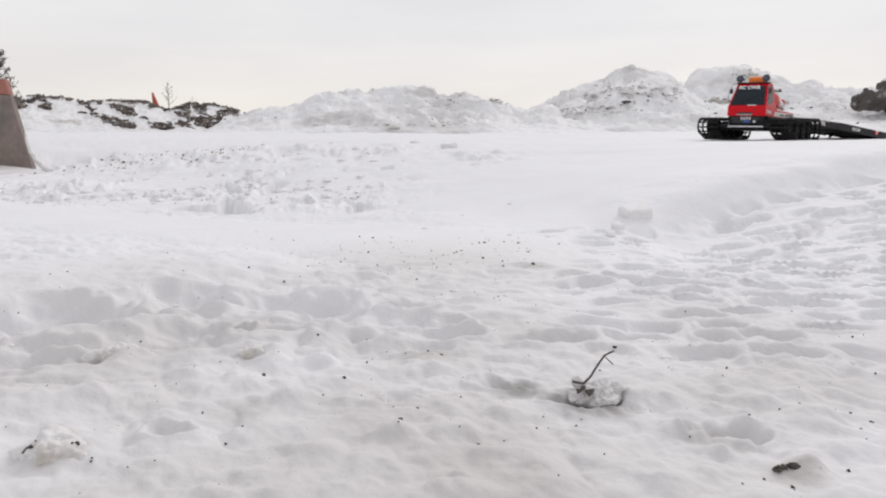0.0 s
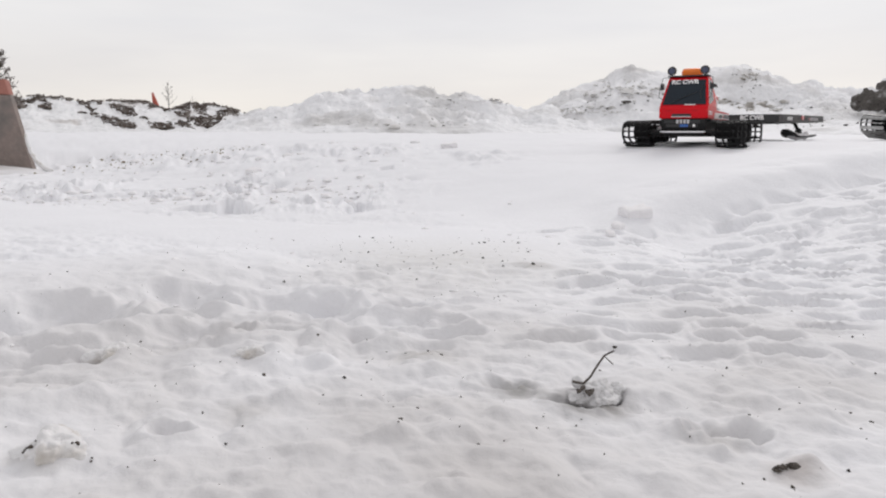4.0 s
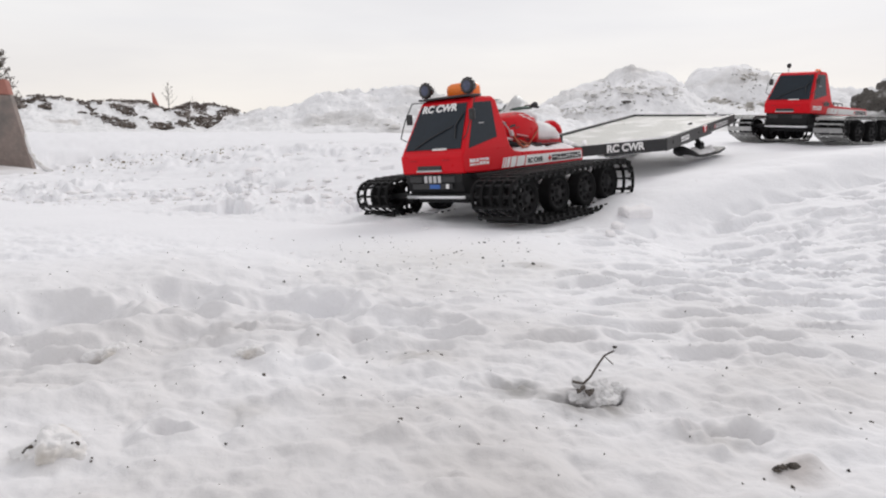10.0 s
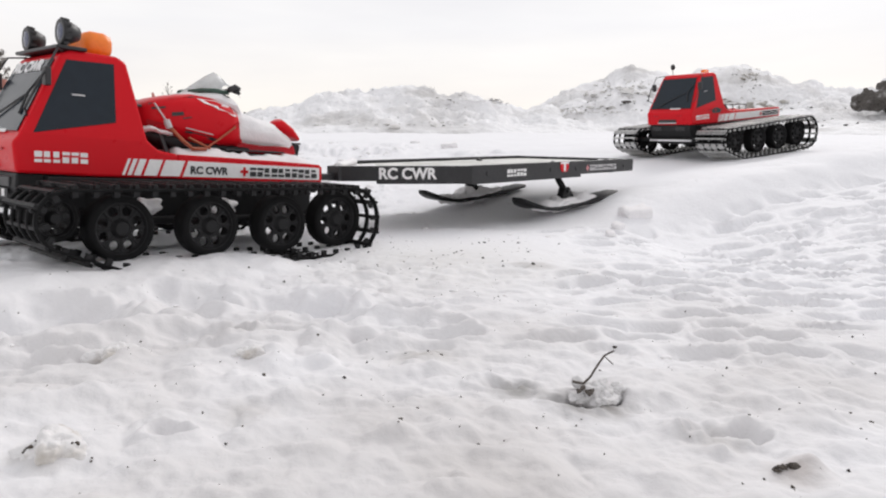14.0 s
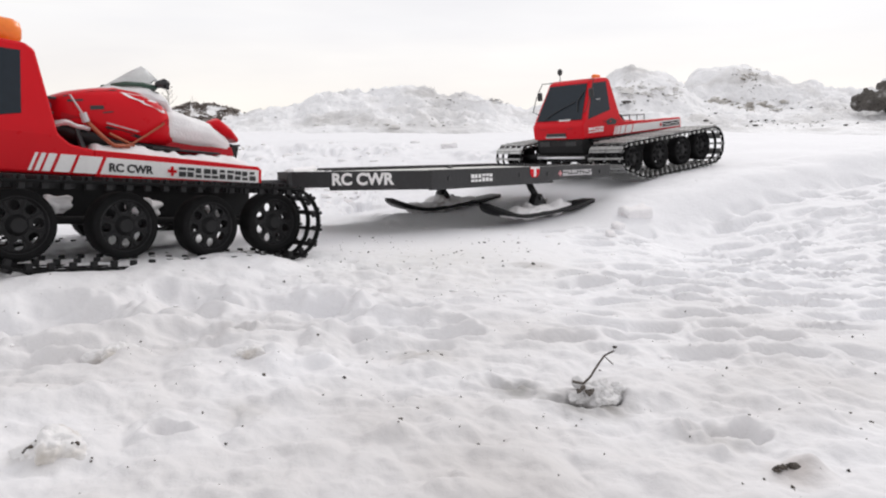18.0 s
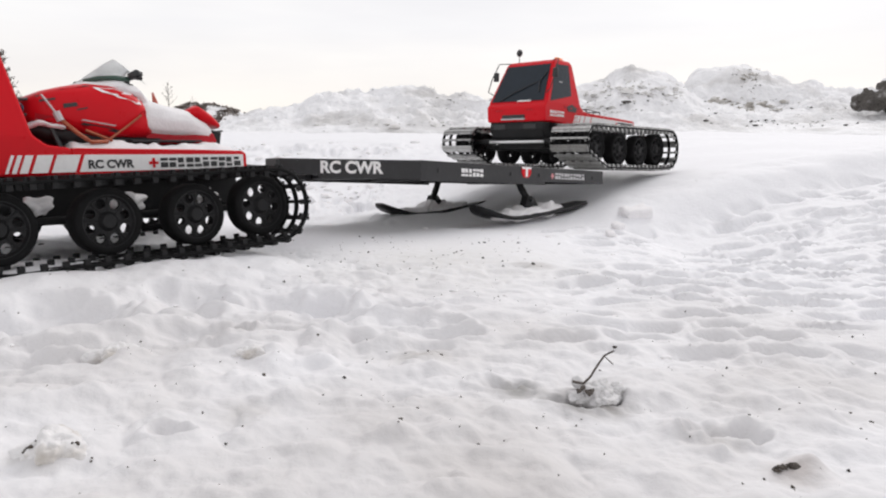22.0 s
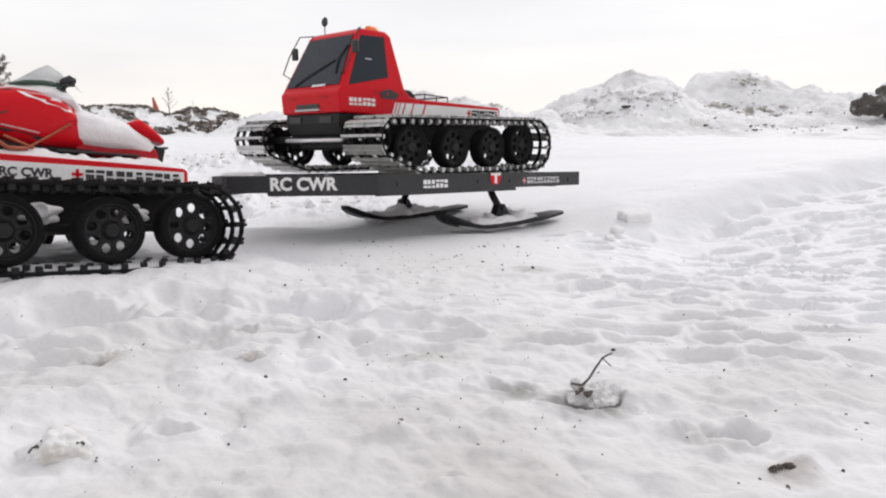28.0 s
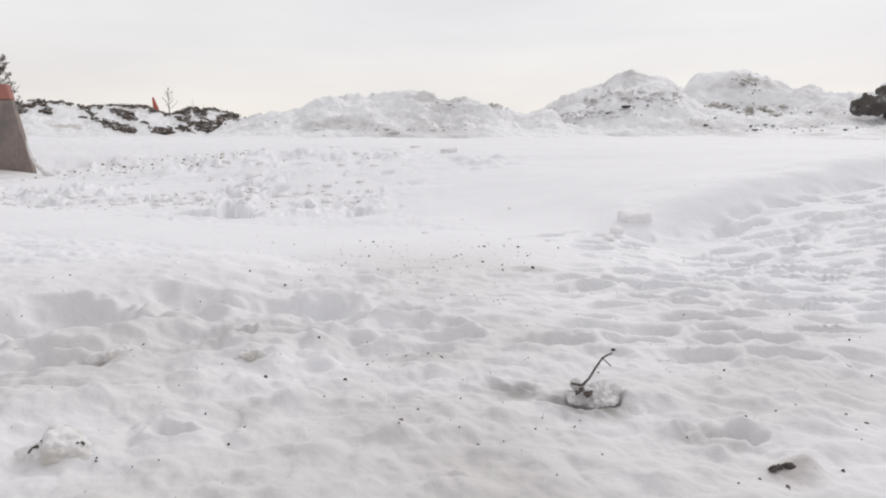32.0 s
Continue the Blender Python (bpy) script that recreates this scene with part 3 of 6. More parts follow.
def dirt(name, label, pile, spots, seed, mat):
    """Dark frozen dirt in ledges of a heap. spots: azimuth, elevation, half-widths in degrees, and number."""
    rnd = np.random.RandomState(seed)
    v, u = pile.shape[:2]
    front = pile[: v // 2 + 2].reshape(-1, 3)
    az, up = np.degrees(np.arctan2(front[:, 0], front[:, 1])), np.degrees(np.arctan2(front[:, 2] - EYE_Z, front[:, 1]))
    out = []
    for a, e, wa, we, many, size in spots:
        for k in range(many):
            ta, te = a + wa * rnd.normal(), e + we * rnd.normal()
            at = front[np.argmin((az - ta) ** 2 + (up - te) ** 2)]
            r = size * rnd.lognormal(0, 0.45)
            out.append((at[0] + rnd.uniform(-0.06, 0.06), at[1] - 0.01, at[2] + rnd.uniform(-0.03, 0.03), r * 1.6, r, r * 0.5))
    return scatter(name, label, "dirt", out, mat, 0.35, seed)


dirt("dirt_clumps", "dark frozen dirt in the ledges of a snow heap", pile_b,
     ((11.9, 2.5, 0.12, 0.03, 5, 0.028), (14.0, 2.45, 0.18, 0.05, 7, 0.03), (12.4, 2.1, 0.9, 0.25, 14, 0.018), (10.9, 2.0, 0.7, 0.15, 12, 0.02), (15.2, 2.9, 1.4, 0.6, 30, 0.018),
      (9.0, 1.2, 1.2, 0.25, 10, 0.02), (20.5, 1.4, 0.8, 0.3, 14, 0.025), (24, 0.8, 2.0, 0.2, 26, 0.022), (27.5, 0.75, 1.6, 0.2, 24, 0.025)), 31, M_GRIT)
dirt("dirt_clumps", "dark frozen dirt in the ledges of a snow heap", pile_c,
     ((20.7, 2.4, 0.8, 0.08, 24, 0.018), (22.6, 4.5, 0.7, 0.22, 30, 0.017), (23.2, 3.7, 0.3, 0.5, 18, 0.015), (24, 2.0, 1.6, 0.3, 60, 0.016), (27.5, 1.4, 1.8, 0.4, 60, 0.017), (30.5, 1.6, 0.6, 0.3, 10, 0.03)), 33, M_GRIT)
dirt("dirt_clumps", "brown earth frozen into a snow heap", pile_c,
     ((20.8, 2.45, 0.5, 0.10, 60, 0.045), (23.4, 2.05, 0.8, 0.22, 130, 0.05), (22.8, 4.55, 0.4, 0.25, 60, 0.035), (27.3, 0.75, 1.1, 0.22, 110, 0.05), (28.5, 0.35, 1.5, 0.12, 80, 0.05), (25.3, 0.9, 0.8, 0.2, 40, 0.04)), 35, M_EARTH)


dirt("dirt_clumps", "grey earth frozen into a snow heap", pile_b,
     ((14.6, 3.4, 1.0, 0.35, 110, 0.04), (12.3, 3.3, 0.5, 0.35, 40, 0.035), (17.4, 3.1, 0.5, 0.3, 40, 0.04), (10.5, 1.7, 1.2, 0.2, 60, 0.04), (13.0, 2.0, 1.2, 0.15, 40, 0.035)), 37, M_GREYDIRT)
dirt("dirt_clumps", "small dark dirt lumps on a long snow heap", pile_a,
     ((-6, 1.9, 3.5, 0.7, 14, 0.012), (-0.5, 2.6, 1.2, 0.6, 16, 0.014), (1.5, 0.9, 1.0, 0.2, 5, 0.022), (-13, 1.6, 1.0, 0.3, 12, 0.014)), 39, M_GRIT)
dirt("dirt_clumps", "grey crumbs frozen into a long snow heap", pile_a,
     ((0.2, 2.5, 0.8, 0.35, 26, 0.03), (4.2, 2.6, 0.5, 0.12, 36, 0.03), (-4, 0.7, 4.0, 0.12, 40, 0.03)), 43, M_GREYDIRT)


# ---- the model snow groomers ----
WHEELS = ((0.098, 0.0355, 0.0305), (0.015, 0.0355, 0.0305), (-0.065, 0.0355, 0.0305), (-0.1365, 0.0395, 0.0320))
IDLER = (0.150, 0.0450, 0.0215)
BELT_IN, BELT_OUT = 0.084, 0.154


def belt_loop(count):
    """The closed line of the belt round its wheels, in (x, z), evenly spaced, running backwards along the ground."""
    pts = []
    for cx, cz, r in (*WHEELS, IDLER):
        for k in range(72):
            a = k * math.tau / 72
            pts.append((cx + (r + 0.0025) * math.cos(a), cz + (r + 0.0025) * math.sin(a)))
    pts.sort()
    half = []
    for seq in (pts, pts[::-1]):
        h = []
        for p in seq:
            while len(h) > 1 and (h[-1][0] - h[-2][0]) * (p[1] - h[-2][1]) - (h[-1][1] - h[-2][1]) * (p[0] - h[-2][0]) <= 0:
                h.pop()
            h.append(p)
        half += h[:-1]
    hull = np.array(half[::-1] + [half[-1]])
    seg = np.hypot(*np.diff(hull, axis=0).T)
    s = np.concatenate([[0], np.cumsum(seg)])
    want = np.linspace(0, s[-1], count, endpoint=False)
    return np.stack([np.interp(want, s, hull[:, 0]), np.interp(want, s, hull[:, 1])], -1), s[-1]


LOOP, LOOP_LENGTH = belt_loop(720)
CLEATS = 48


def on_belt(s, y):
    """Pose at s metres along the belt: x along the belt, z outwards."""
    f = (s / LOOP_LENGTH * len(LOOP)) % len(LOOP)
    i = int(f)
    p = LOOP[i] + (LOOP[(i + 1) % len(LOOP)] - LOOP[i]) * (f - i)
    d = LOOP[(i + 5) % len(LOOP)] - LOOP[(i - 5) % len(LOOP)]
    return pose(p[0], y, p[1], 0, -math.degrees(math.atan2(d[1], d[0])), 0)


def wheel_tyre(r, w):
    return lathe([(r * 0.80, -w / 2), (r * 0.97, -w / 2), (r, -w * 0.36), (r, w * 0.36), (r * 0.97, w / 2), (r * 0.80, w / 2), (r * 0.76, w * 0.3), (r * 0.76, -w * 0.3), (r * 0.80, -w / 2)], 32)


def wheel_rim(r, w):
    """A flat disc with eight round holes, a raised lip and a hub."""
    cu = bpy.data.curves.new("disc", "CURVE")
    cu.dimensions, cu.fill_mode, cu.extrude = "2D", "BOTH", w * 0.10
    for cx, cy, rr, n in [(0, 0, r * 0.80, 40)] + [(math.cos(k * math.tau / 8) * r * 0.545, math.sin(k * math.tau / 8) * r * 0.545, r * 0.15, 12) for k in range(8)]:
        sp = cu.splines.new("POLY")
        sp.points.add(n - 1)
        for q in range(n):
            sp.points[q].co = (cx + rr * math.cos(q * math.tau / n), cy + rr * math.sin(q * math.tau / n), 0, 1)
        sp.use_cyclic_u = True
    tmp = new("tmp", cu)
    bpy.context.view_layer.update()
    me = bpy.data.meshes.new_from_object(tmp.evaluated_get(bpy.context.evaluated_depsgraph_get()))
    bpy.data.objects.remove(tmp)
    me.transform(pose(0, w * 0.22, 0, 90))
    bm = bmesh.new()
    bm.from_mesh(me)
    bpy.data.meshes.remove(me)
    lathe([(r * 0.70, w * 0.30), (r * 0.76, w * 0.46), (r * 0.81, w * 0.46), (r * 0.81, -w * 0.3), (r * 0.76, -w * 0.3), (r * 0.74, w * 0.2), (r * 0.70, w * 0.30)], 32, bm=bm)
    lathe([(0.0001, -w * 0.3), (r * 0.30, -w * 0.3), (r * 0.30, w * 0.32), (r * 0.20, w * 0.52), (0.0001, w * 0.52)], 20, bm=bm)
    for k in range(8):
        a = (k + 0.5) * math.tau / 8
        tube([(math.cos(a) * r * 0.28, w * 0.30, math.sin(a) * r * 0.28), (math.cos(a) * r * 0.72, w * 0.34, math.sin(a) * r * 0.72)], r * 0.035, 6, bm)
    return bm


def belt_band(y0, y1, thick):
    bm = bmesh.new()
    n = 160
    ring = []
    for k in range(n):
        m = on_belt(k * LOOP_LENGTH / n, 0)
        ring.append([bm.verts.new(m @ Vector((0, y, z))) for y, z in ((y0, -thick), (y1, -thick), (y1, thick), (y0, thick))])
    for k in range(n):
        a, b = ring[k], ring[(k + 1) % n]
        for c in range(4):
            bm.faces.new((a[c], a[(c + 1) % 4], b[(c + 1) % 4], b[c]))
    bmesh.ops.recalc_face_normals(bm, faces=bm.faces)
    return bm


def cleat_mesh(width, plate):
    bm = box(-0.0016, 0.0016, -width / 2, width / 2, -0.0005, 0.0044, 0.0004)
    box(-plate, plate, -width / 2, width / 2, 0.0008, 0.0022, 0.0004, bm)
    for y in (-0.45, 0.0, 0.45):
        box(-0.0025, 0.0025, y * width - 0.002, y * width + 0.002, -0.0060, 0.001, 0.0006, bm)
        tube([(0.004, y * width, 0.001), (0.004, y * width, 0.0042)], 0.0016, 6, bm)
    return bm


def half_width(z):
    return 0.0615 - 0.17 * max(0.0, z - 0.112)


def cab_side(x, z, y):
    return math.copysign(half_width(z), y)


def glyph_row(y, x0, x1, z0, z1, count, parent, name, mat, label, seed=1, lift=0.0008):
    """A maker's name as a row of plain stacked bars of its size and colour, on the left flank."""
    rnd = random.Random(seed)
    w = (x0 - x1) / count
    for k in range(count):
        a = x0 - k * w
        high = rnd.choice((0.38, 0.5, 0.62))
        bm = box(a - w * rnd.choice((0.70, 0.80)), a, y, y + lift, z0, z0 + (z1 - z0) * (high - 0.09))
        box(a - w * rnd.choice((0.62, 0.80)), a, y, y + lift, z0 + (z1 - z0) * (high + 0.09), z1, 0, bm)
        part(name, bm, mat, parent, label)


def groomer(label, laden):
    """A tracked model snow groomer, x forwards. laden: the one that pulls the trailer, with roof lamps and black cleats."""
    cat = thing("snow_groomer", label, "model vehicle", "model snow groomers")
    # cab shell
    outline = [(0.158, 0.0785), (0.1605, 0.104), (0.1560, 0.1095), (0.1547, 0.1120), (0.1185, 0.1825), (0.110, 0.1875), (0.068, 0.1875), (0.060, 0.1825),
               (0.0450, 0.1120), (0.034, 0.1035), (0.014, 0.1005), (0.014, 0.0765), (0.09, 0.0765)]
    shell = prism(outline, -1, 1, flare=cab_side)
    for s in (-1, 1):
        pair = [v for v in shell.verts if v.co.y * s > 0 and abs(v.co.z - 0.112) < 1e-5]
        bmesh.ops.connect_verts(shell, verts=pair)
    part("cab", bevelled(shell, 0.0026, 2, 12), M_RED, cat, "glossy red cab shell")
    # deck flanks and bed
    for s in (-1, 1):
        rail = [(0.0145, 0.0765), (0.0145, 0.1006), (-0.10, 0.0985), (-0.160, 0.0968), (-0.164, 0.0935), (-0.164, 0.0745)]
        part("deck_side", prism(rail, s * 0.0555, s * 0.0618, 0.0012), M_RED, cat, "red deck side")
    part("deck", box(-0.162, 0.014, -0.0555, 0.0555, 0.076, 0.0885, 0.001), M_DARKRED if not laden else M_RED, cat)
    part("tailboard", box(-0.166, -0.162, -0.056, 0.056, 0.0745, 0.0945, 0.001), M_RED, cat)
    # windows
    def on_front(y, f):
        a, b = Vector((0.156, 0, 0.1095)), Vector((0.1185, 0, 0.1825))
        p = a.lerp(b, f)
        return Vector((p.x, y, p.z)) + Vector((0.073, 0, 0.0375)).normalized() * 0.0004
    w0, w1 = half_width(0.114) - 0.006, half_width(0.178) - 0.005
    part("windscreen", slab([on_front(-w0, 0.05), on_front(w0, 0.05), on_front(w1, 0.94), on_front(-w1, 0.94)], 0.0009, bevel=0.0003), M_GLASS, cat, "dark tinted windscreen")
    for s in (-1, 1):
        pts = [(0.1445, 0.1128), (0.0740, 0.1265), (0.0720, 0.1800), (0.1135, 0.1785)]
        cs = [Vector((x, s * (half_width(z) + 0.0003), z)) for x, z in pts]
        part("side_window", slab(cs if s < 0 else cs[::-1], 0.0008, bevel=0.0003), M_GLASS, cat, "dark tinted side window")
        part("door_catch", box(0.100, 0.111, s * 0.0545, s * 0.0562, 0.1475, 0.1490), M_GREY, cat)
    part("rear_window", slab([(0.0478, -0.04, 0.128), (0.0478, 0.04, 0.128), (0.0582, 0.036, 0.176), (0.0582, -0.036, 0.176)][::-1], 0.0015), M_GLASS, cat)
    # nose below the hood
    nose = [(0.156, 0.0785), (0.157, 0.066), (0.150, 0.050), (0.142, 0.046), (0.10, 0.046), (0.10, 0.0785)]
    part("nose", prism(nose, -0.0560, 0.0560, 0.002), M_BLACK, cat, "matt black nose panel")
    part("grille", box(0.1575, 0.1605, -0.028, 0.020, 0.0838, 0.0905, 0.0012), M_INK, cat)
    part("grille_lip", box(0.1585, 0.1618, -0.029, 0.021, 0.0815, 0.0842, 0.0008), M_GREY, cat)
    for y in (-0.034, 0.030):
        part("head_lamp", box(0.1545, 0.1582, y - 0.013, y + 0.013, 0.0655, 0.0745, 0.0012), M_INK, cat)
        part("hood_vent", box(0.1590, 0.1612, y - 0.007, y + 0.007, 0.0975, 0.0990), M_DARKRED, cat)
    part("bumper_bar", tube([(0.150, -0.058, 0.044), (0.157, -0.055, 0.044), (0.157, 0.055, 0.044), (0.150, 0.058, 0.044)], 0.0024, 10), M_CHROME, cat, "bright metal bumper bar", True)
    for y in (-0.03, 0.03):
        part("bumper_stay", tube([(0.12, y, 0.044), (0.157, y, 0.044)], 0.002, 8), M_BLACK, cat)
    # wipers
    part("wiper", tube([on_front(0.030, 0.50) + Vector((0.002, 0, 0)), on_front(-0.010, 0.28) + Vector((0.003, 0, 0)), on_front(-0.036, 0.08) + Vector((0.002, 0, 0))], 0.0010, 6), M_INK, cat)
    part("wiper_arm", tube([on_front(0.045, 0.76) + Vector((0.002, 0, 0)), on_front(0.036, 0.52) + Vector((0.003, 0, 0)), on_front(0.041, 0.26) + Vector((0.002, 0, 0))], 0.0011, 6), M_INK, cat)
    for k in range(8):
        y = 0.026 - 0.0035 * k
        part("screen_mark", slab([on_front(y, 0.035) + Vector((0.001, 0, 0)), on_front(y + 0.0026, 0.035) + Vector((0.001, 0, 0)), on_front(y + 0.0026, 0.075) + Vector((0.001, 0, 0)), on_front(y, 0.075) + Vector((0.001, 0, 0))], 0.0005), M_WHITE, cat)
    # mirrors on wire brackets
    for s in (-1, 1):
        y0 = s * (half_width(0.185) - 0.004)
        y1 = s * (half_width(0.185) + 0.0135)
        wire = [(0.114, y0, 0.1855), (0.125, y1, 0.1850), (0.140, y1 + s * 0.004, 0.158), (0.152, y1 + s * 0.003, 0.1330), (0.147, y0 + s * 0.010, 0.1265)]
        mirror = part("mirror", tube(wire, 0.0009, 6), M_INK, cat, "black wire mirror bracket")
        part("mirror_head", box(0.1315, 0.1365, y1 - 0.0045, y1 + 0.0055, 0.1530, 0.1690, 0.0015), M_INK, mirror)
    # running gear
    part("chassis", box(-0.158, 0.140, -0.050, 0.050, 0.034, 0.0755, 0.003), M_BLACK, cat, "black chassis tub")
    for s in (-1, 1):
        part("side_skirt", box(-0.160, 0.135, min(s * 0.050, s * 0.066), max(s * 0.050, s * 0.066), 0.0700, 0.0758, 0.001), M_BLACK, cat)
        part("axle_beam", box(-0.145, 0.135, min(s * 0.068, s * 0.080), max(s * 0.068, s * 0.080), 0.034, 0.041, 0.002), M_BLACK, cat)
    for x, z, r in (*WHEELS, IDLER):
        part("axle", tube([(x, -0.122, z), (x, 0.122, z)], 0.0045, 10), M_BLACK, cat)
    part("hitch_plate", box(-0.199, -0.158, -0.016, 0.016, 0.0780, 0.0820, 0.001), M_BLACK, cat)
    rolling = []
    tyre, rim = {}, {}
    for s in (-1, 1):
        for k, (x, z, r) in enumerate((*WHEELS, IDLER)):
            for y, w in ((0.1165, 0.020),) if r > 0.025 else ((0.1060, 0.036),):
                key = (r, w)
                if key not in tyre:
                    tyre[key] = part("tyre", wheel_tyre(r - 0.0020, w), M_RUBBER, None, "", True)
                    rim[key] = part("rim", wheel_rim(r - 0.0020, w), M_BLACK, None)
                    t_ob, r_ob = tyre[key], rim[key]
                else:
                    t_ob, r_ob = shared("tyre", tyre[key].data, None, Matrix()), shared("rim", rim[key].data, None, Matrix())
                hub = new("wheel")
                hub.parent = cat
                t_ob.parent = r_ob.parent = hub
                hub.matrix_basis = pose(x, s * y, z, 0, 0, 180 if s < 0 else 0)
                rolling.append((hub, r, s))
    cleats = []
    for s in (-1, 1):
        mid = s * (BELT_IN + BELT_OUT) / 2
        track = new("track")
        track.parent = cat
        for k in range(5):
            y = mid + (k - 2) * 0.0164
            part("belt", belt_band(y - 0.0024, y + 0.0024, 0.0011), M_RUBBER, track, "", True)
        for k in range(CLEATS):
            if len(cleats) < 2:
                plate = (0.0024, 0.0016)[k % 2] if laden else (0.0066, 0.0018)[k % 2]
                ob = part("cleat", cleat_mesh(BELT_OUT - BELT_IN, plate), M_BLACK if laden else M_STEEL, track, "black cleat" if laden else "bare metal cleat")
            else:
                ob = shared("cleat", cleats[k % 2][0].data, track, Matrix())
                ob["label"] = "black cleat" if laden else "bare metal cleat"
            cleats.append((ob, k * LOOP_LENGTH / CLEATS, mid))
    # flank stripes
    for s in (-1, 1):
        y = s * 0.0618
        lo, hi = 0.0790, 0.0945
        strip = [(0.0700, 0.0024), (0.0650, 0.0036), (0.0590, 0.0064), (0.0495, 0.0130), (0.0335, 0.0200)]
        for x, w in strip:
            out = [(x, lo), (x - w, lo), (x - w - 0.006, hi), (x - 0.006, hi)]
            part("stripe", prism(out, y, y + s * 0.0006), M_WHITE, cat)
        out = [(0.0100, lo), (-0.1595, lo), (-0.1595, hi - 0.0015), (0.004, hi)]
        part("stripe", prism(out, y, y + s * 0.0006), M_WHITE, cat, "white name strip")
    if laden:
        lettering("lettering", "RC CWR", 0.0075, pose(-0.0185, 0.0626, 0.0822, 90, 0, 180), M_INK, cat, "black lettering on the deck side", 1.02)
        glyph_row(0.0625, -0.0665, -0.1570, 0.0812, 0.0905, 10, cat, "name_mark", M_INK, "black maker's mark", 5)
        plus = box(-0.0640, -0.0548, 0.0625, 0.0632, 0.0845, 0.0872)
        box(-0.0607, -0.0581, 0.0625, 0.0632, 0.0812, 0.0905, 0, plus)
    else:
        glyph_row(0.0625, -0.0950, -0.1575, 0.0815, 0.0908, 10, cat, "name_mark", M_INK, "black maker's mark", 5)
        plus = box(-0.0925, -0.0840, 0.0625, 0.0632, 0.0848, 0.0874)
        box(-0.0895, -0.0870, 0.0625, 0.0632, 0.0818, 0.0904, 0, plus)
    part("cross_mark", plus, M_RED, cat)
    glyph_row(half_width(0.095), 0.1440, 0.0990, 0.0880, 0.0975, 6, cat, "maker_mark", M_WHITE, "white maker's mark", 8)
    if laden:
        # roof rack, lamps, orange pack, front plate
        part("roof_rack", box(0.096, 0.122, -0.052, 0.052, 0.1873, 0.1905, 0.001), M_INK, cat, "black roof rack")
        for y in (-0.0440, 0.0400):
            lamp = new("roof_lamp")
            lamp.parent = cat
            lamp.location = (0.110, y, 0.2030)
            part("lamp_body", lathe([(0.0001, -0.012), (0.006, -0.011), (0.0095, -0.004), (0.0112, 0.002), (0.0112, 0.005), (0.0095, 0.005)], 20, "x"), M_INK, lamp, "", True)
            part("lens", lathe([(0.0001, 0.0060), (0.0055, 0.0055), (0.0092, 0.0045)], 20, "x"), M_LENS, lamp, "pale round lens")
            part("lamp_foot", tube([(0, 0, -0.013), (0, 0, -0.008)], 0.002, 8), M_INK, lamp)
            for k in range(12):
                a = k * math.tau / 12
                part("stud", box(-0.001, 0.004, -0.0012, 0.0012, -0.0012, 0.0012), M_INK, lamp)
                lamp.children[-1].location = (0.0, math.cos(a) * 0.0112, math.sin(a) * 0.0112)
        pack = box(-0.0145, 0.0145, -0.026, 0.026, 0, 0.0245, 0.0085)
        part("roof_pack", pack, M_ORANGE, cat, "orange padded roof pack", True).location = (0.0745, 0, 0.1866)
        lettering("lettering", "RC CWR", 0.0115, Matrix.Translation(on_front(-0.006, 0.80) + Vector((0.0012, 0, 0.0006))) @ pose(0, 0, 0, 62.8, 0, 90), M_WHITE, cat, "white lettering on the windscreen", 1.10)
        part("front_plate", box(0.1570, 0.1582, -0.042, 0.038, 0.0560, 0.0640, 0.0003), M_INK, cat)
        part("front_sticker", box(0.1580, 0.1588, -0.006, 0.014, 0.0570, 0.0630), M_BLUE, cat, "blue sticker")
        part("front_sticker", box(0.1580, 0.1588, 0.026, 0.032, 0.0570, 0.0635), M_WHITE, cat, "small white sticker")
        bars = bmesh.new()
        for y in (-0.016, -0.007, 0.002, 0.011):
            box(0.1586, 0.1592, y, y + 0.0060, 0.0655, 0.0755, 0, bars)
        part("front_mark", bars, M_GREY, cat)
    else:
        part("beacon", lathe([(0.0001, -0.010), (0.0040, -0.009), (0.0046, -0.004), (0.0046, 0.006), (0.0036, 0.009), (0.0001, 0.010)], 16, "x", (0.078, 0.032, 0.1905)), M_ORANGE, cat, "orange beacon", True)
        part("round_mirror", lathe([(0.0001, -0.002), (0.0050, -0.0015), (0.0066, 0.0), (0.0050, 0.0016), (0.0001, 0.002)], 18, "x", (0.104, -0.034, 0.2050)), M_INK, cat, "small round roof mirror", True)
        part("mirror_stem", tube([(0.104, -0.034, 0.186), (0.104, -0.034, 0.200)], 0.0008, 6), M_INK, cat)
        part("flank_badge", prism([(0.0880, 0.0990), (0.0620, 0.0985), (0.0590, 0.1060), (0.0680, 0.1090), (0.0750, 0.1115), (0.0830, 0.1095), (0.0915, 0.1070)], half_width(0.105) - 0.0003, half_width(0.105) + 0.0010), M_INK, cat, "black flank badge")
        for x0, x1 in ((0.1000, 0.0850), (0.0650, 0.0520)):
            part("badge_wing", prism([(x0, 0.1045), (x1, 0.1020), (x1, 0.1060), (x0, 0.1085)] if x0 > 0.09 else [(x0, 0.1020), (x1, 0.1045), (x1, 0.1085), (x0, 0.1060)], half_width(0.105) - 0.0003, half_width(0.105) + 0.0005), M_DARKRED, cat)
        part("badge_mark", prism([(0.0795, 0.1025), (0.0775, 0.1025), (0.0775, 0.1070), (0.0795, 0.1070)], half_width(0.105), half_width(0.105) + 0.0012), M_RED, cat)
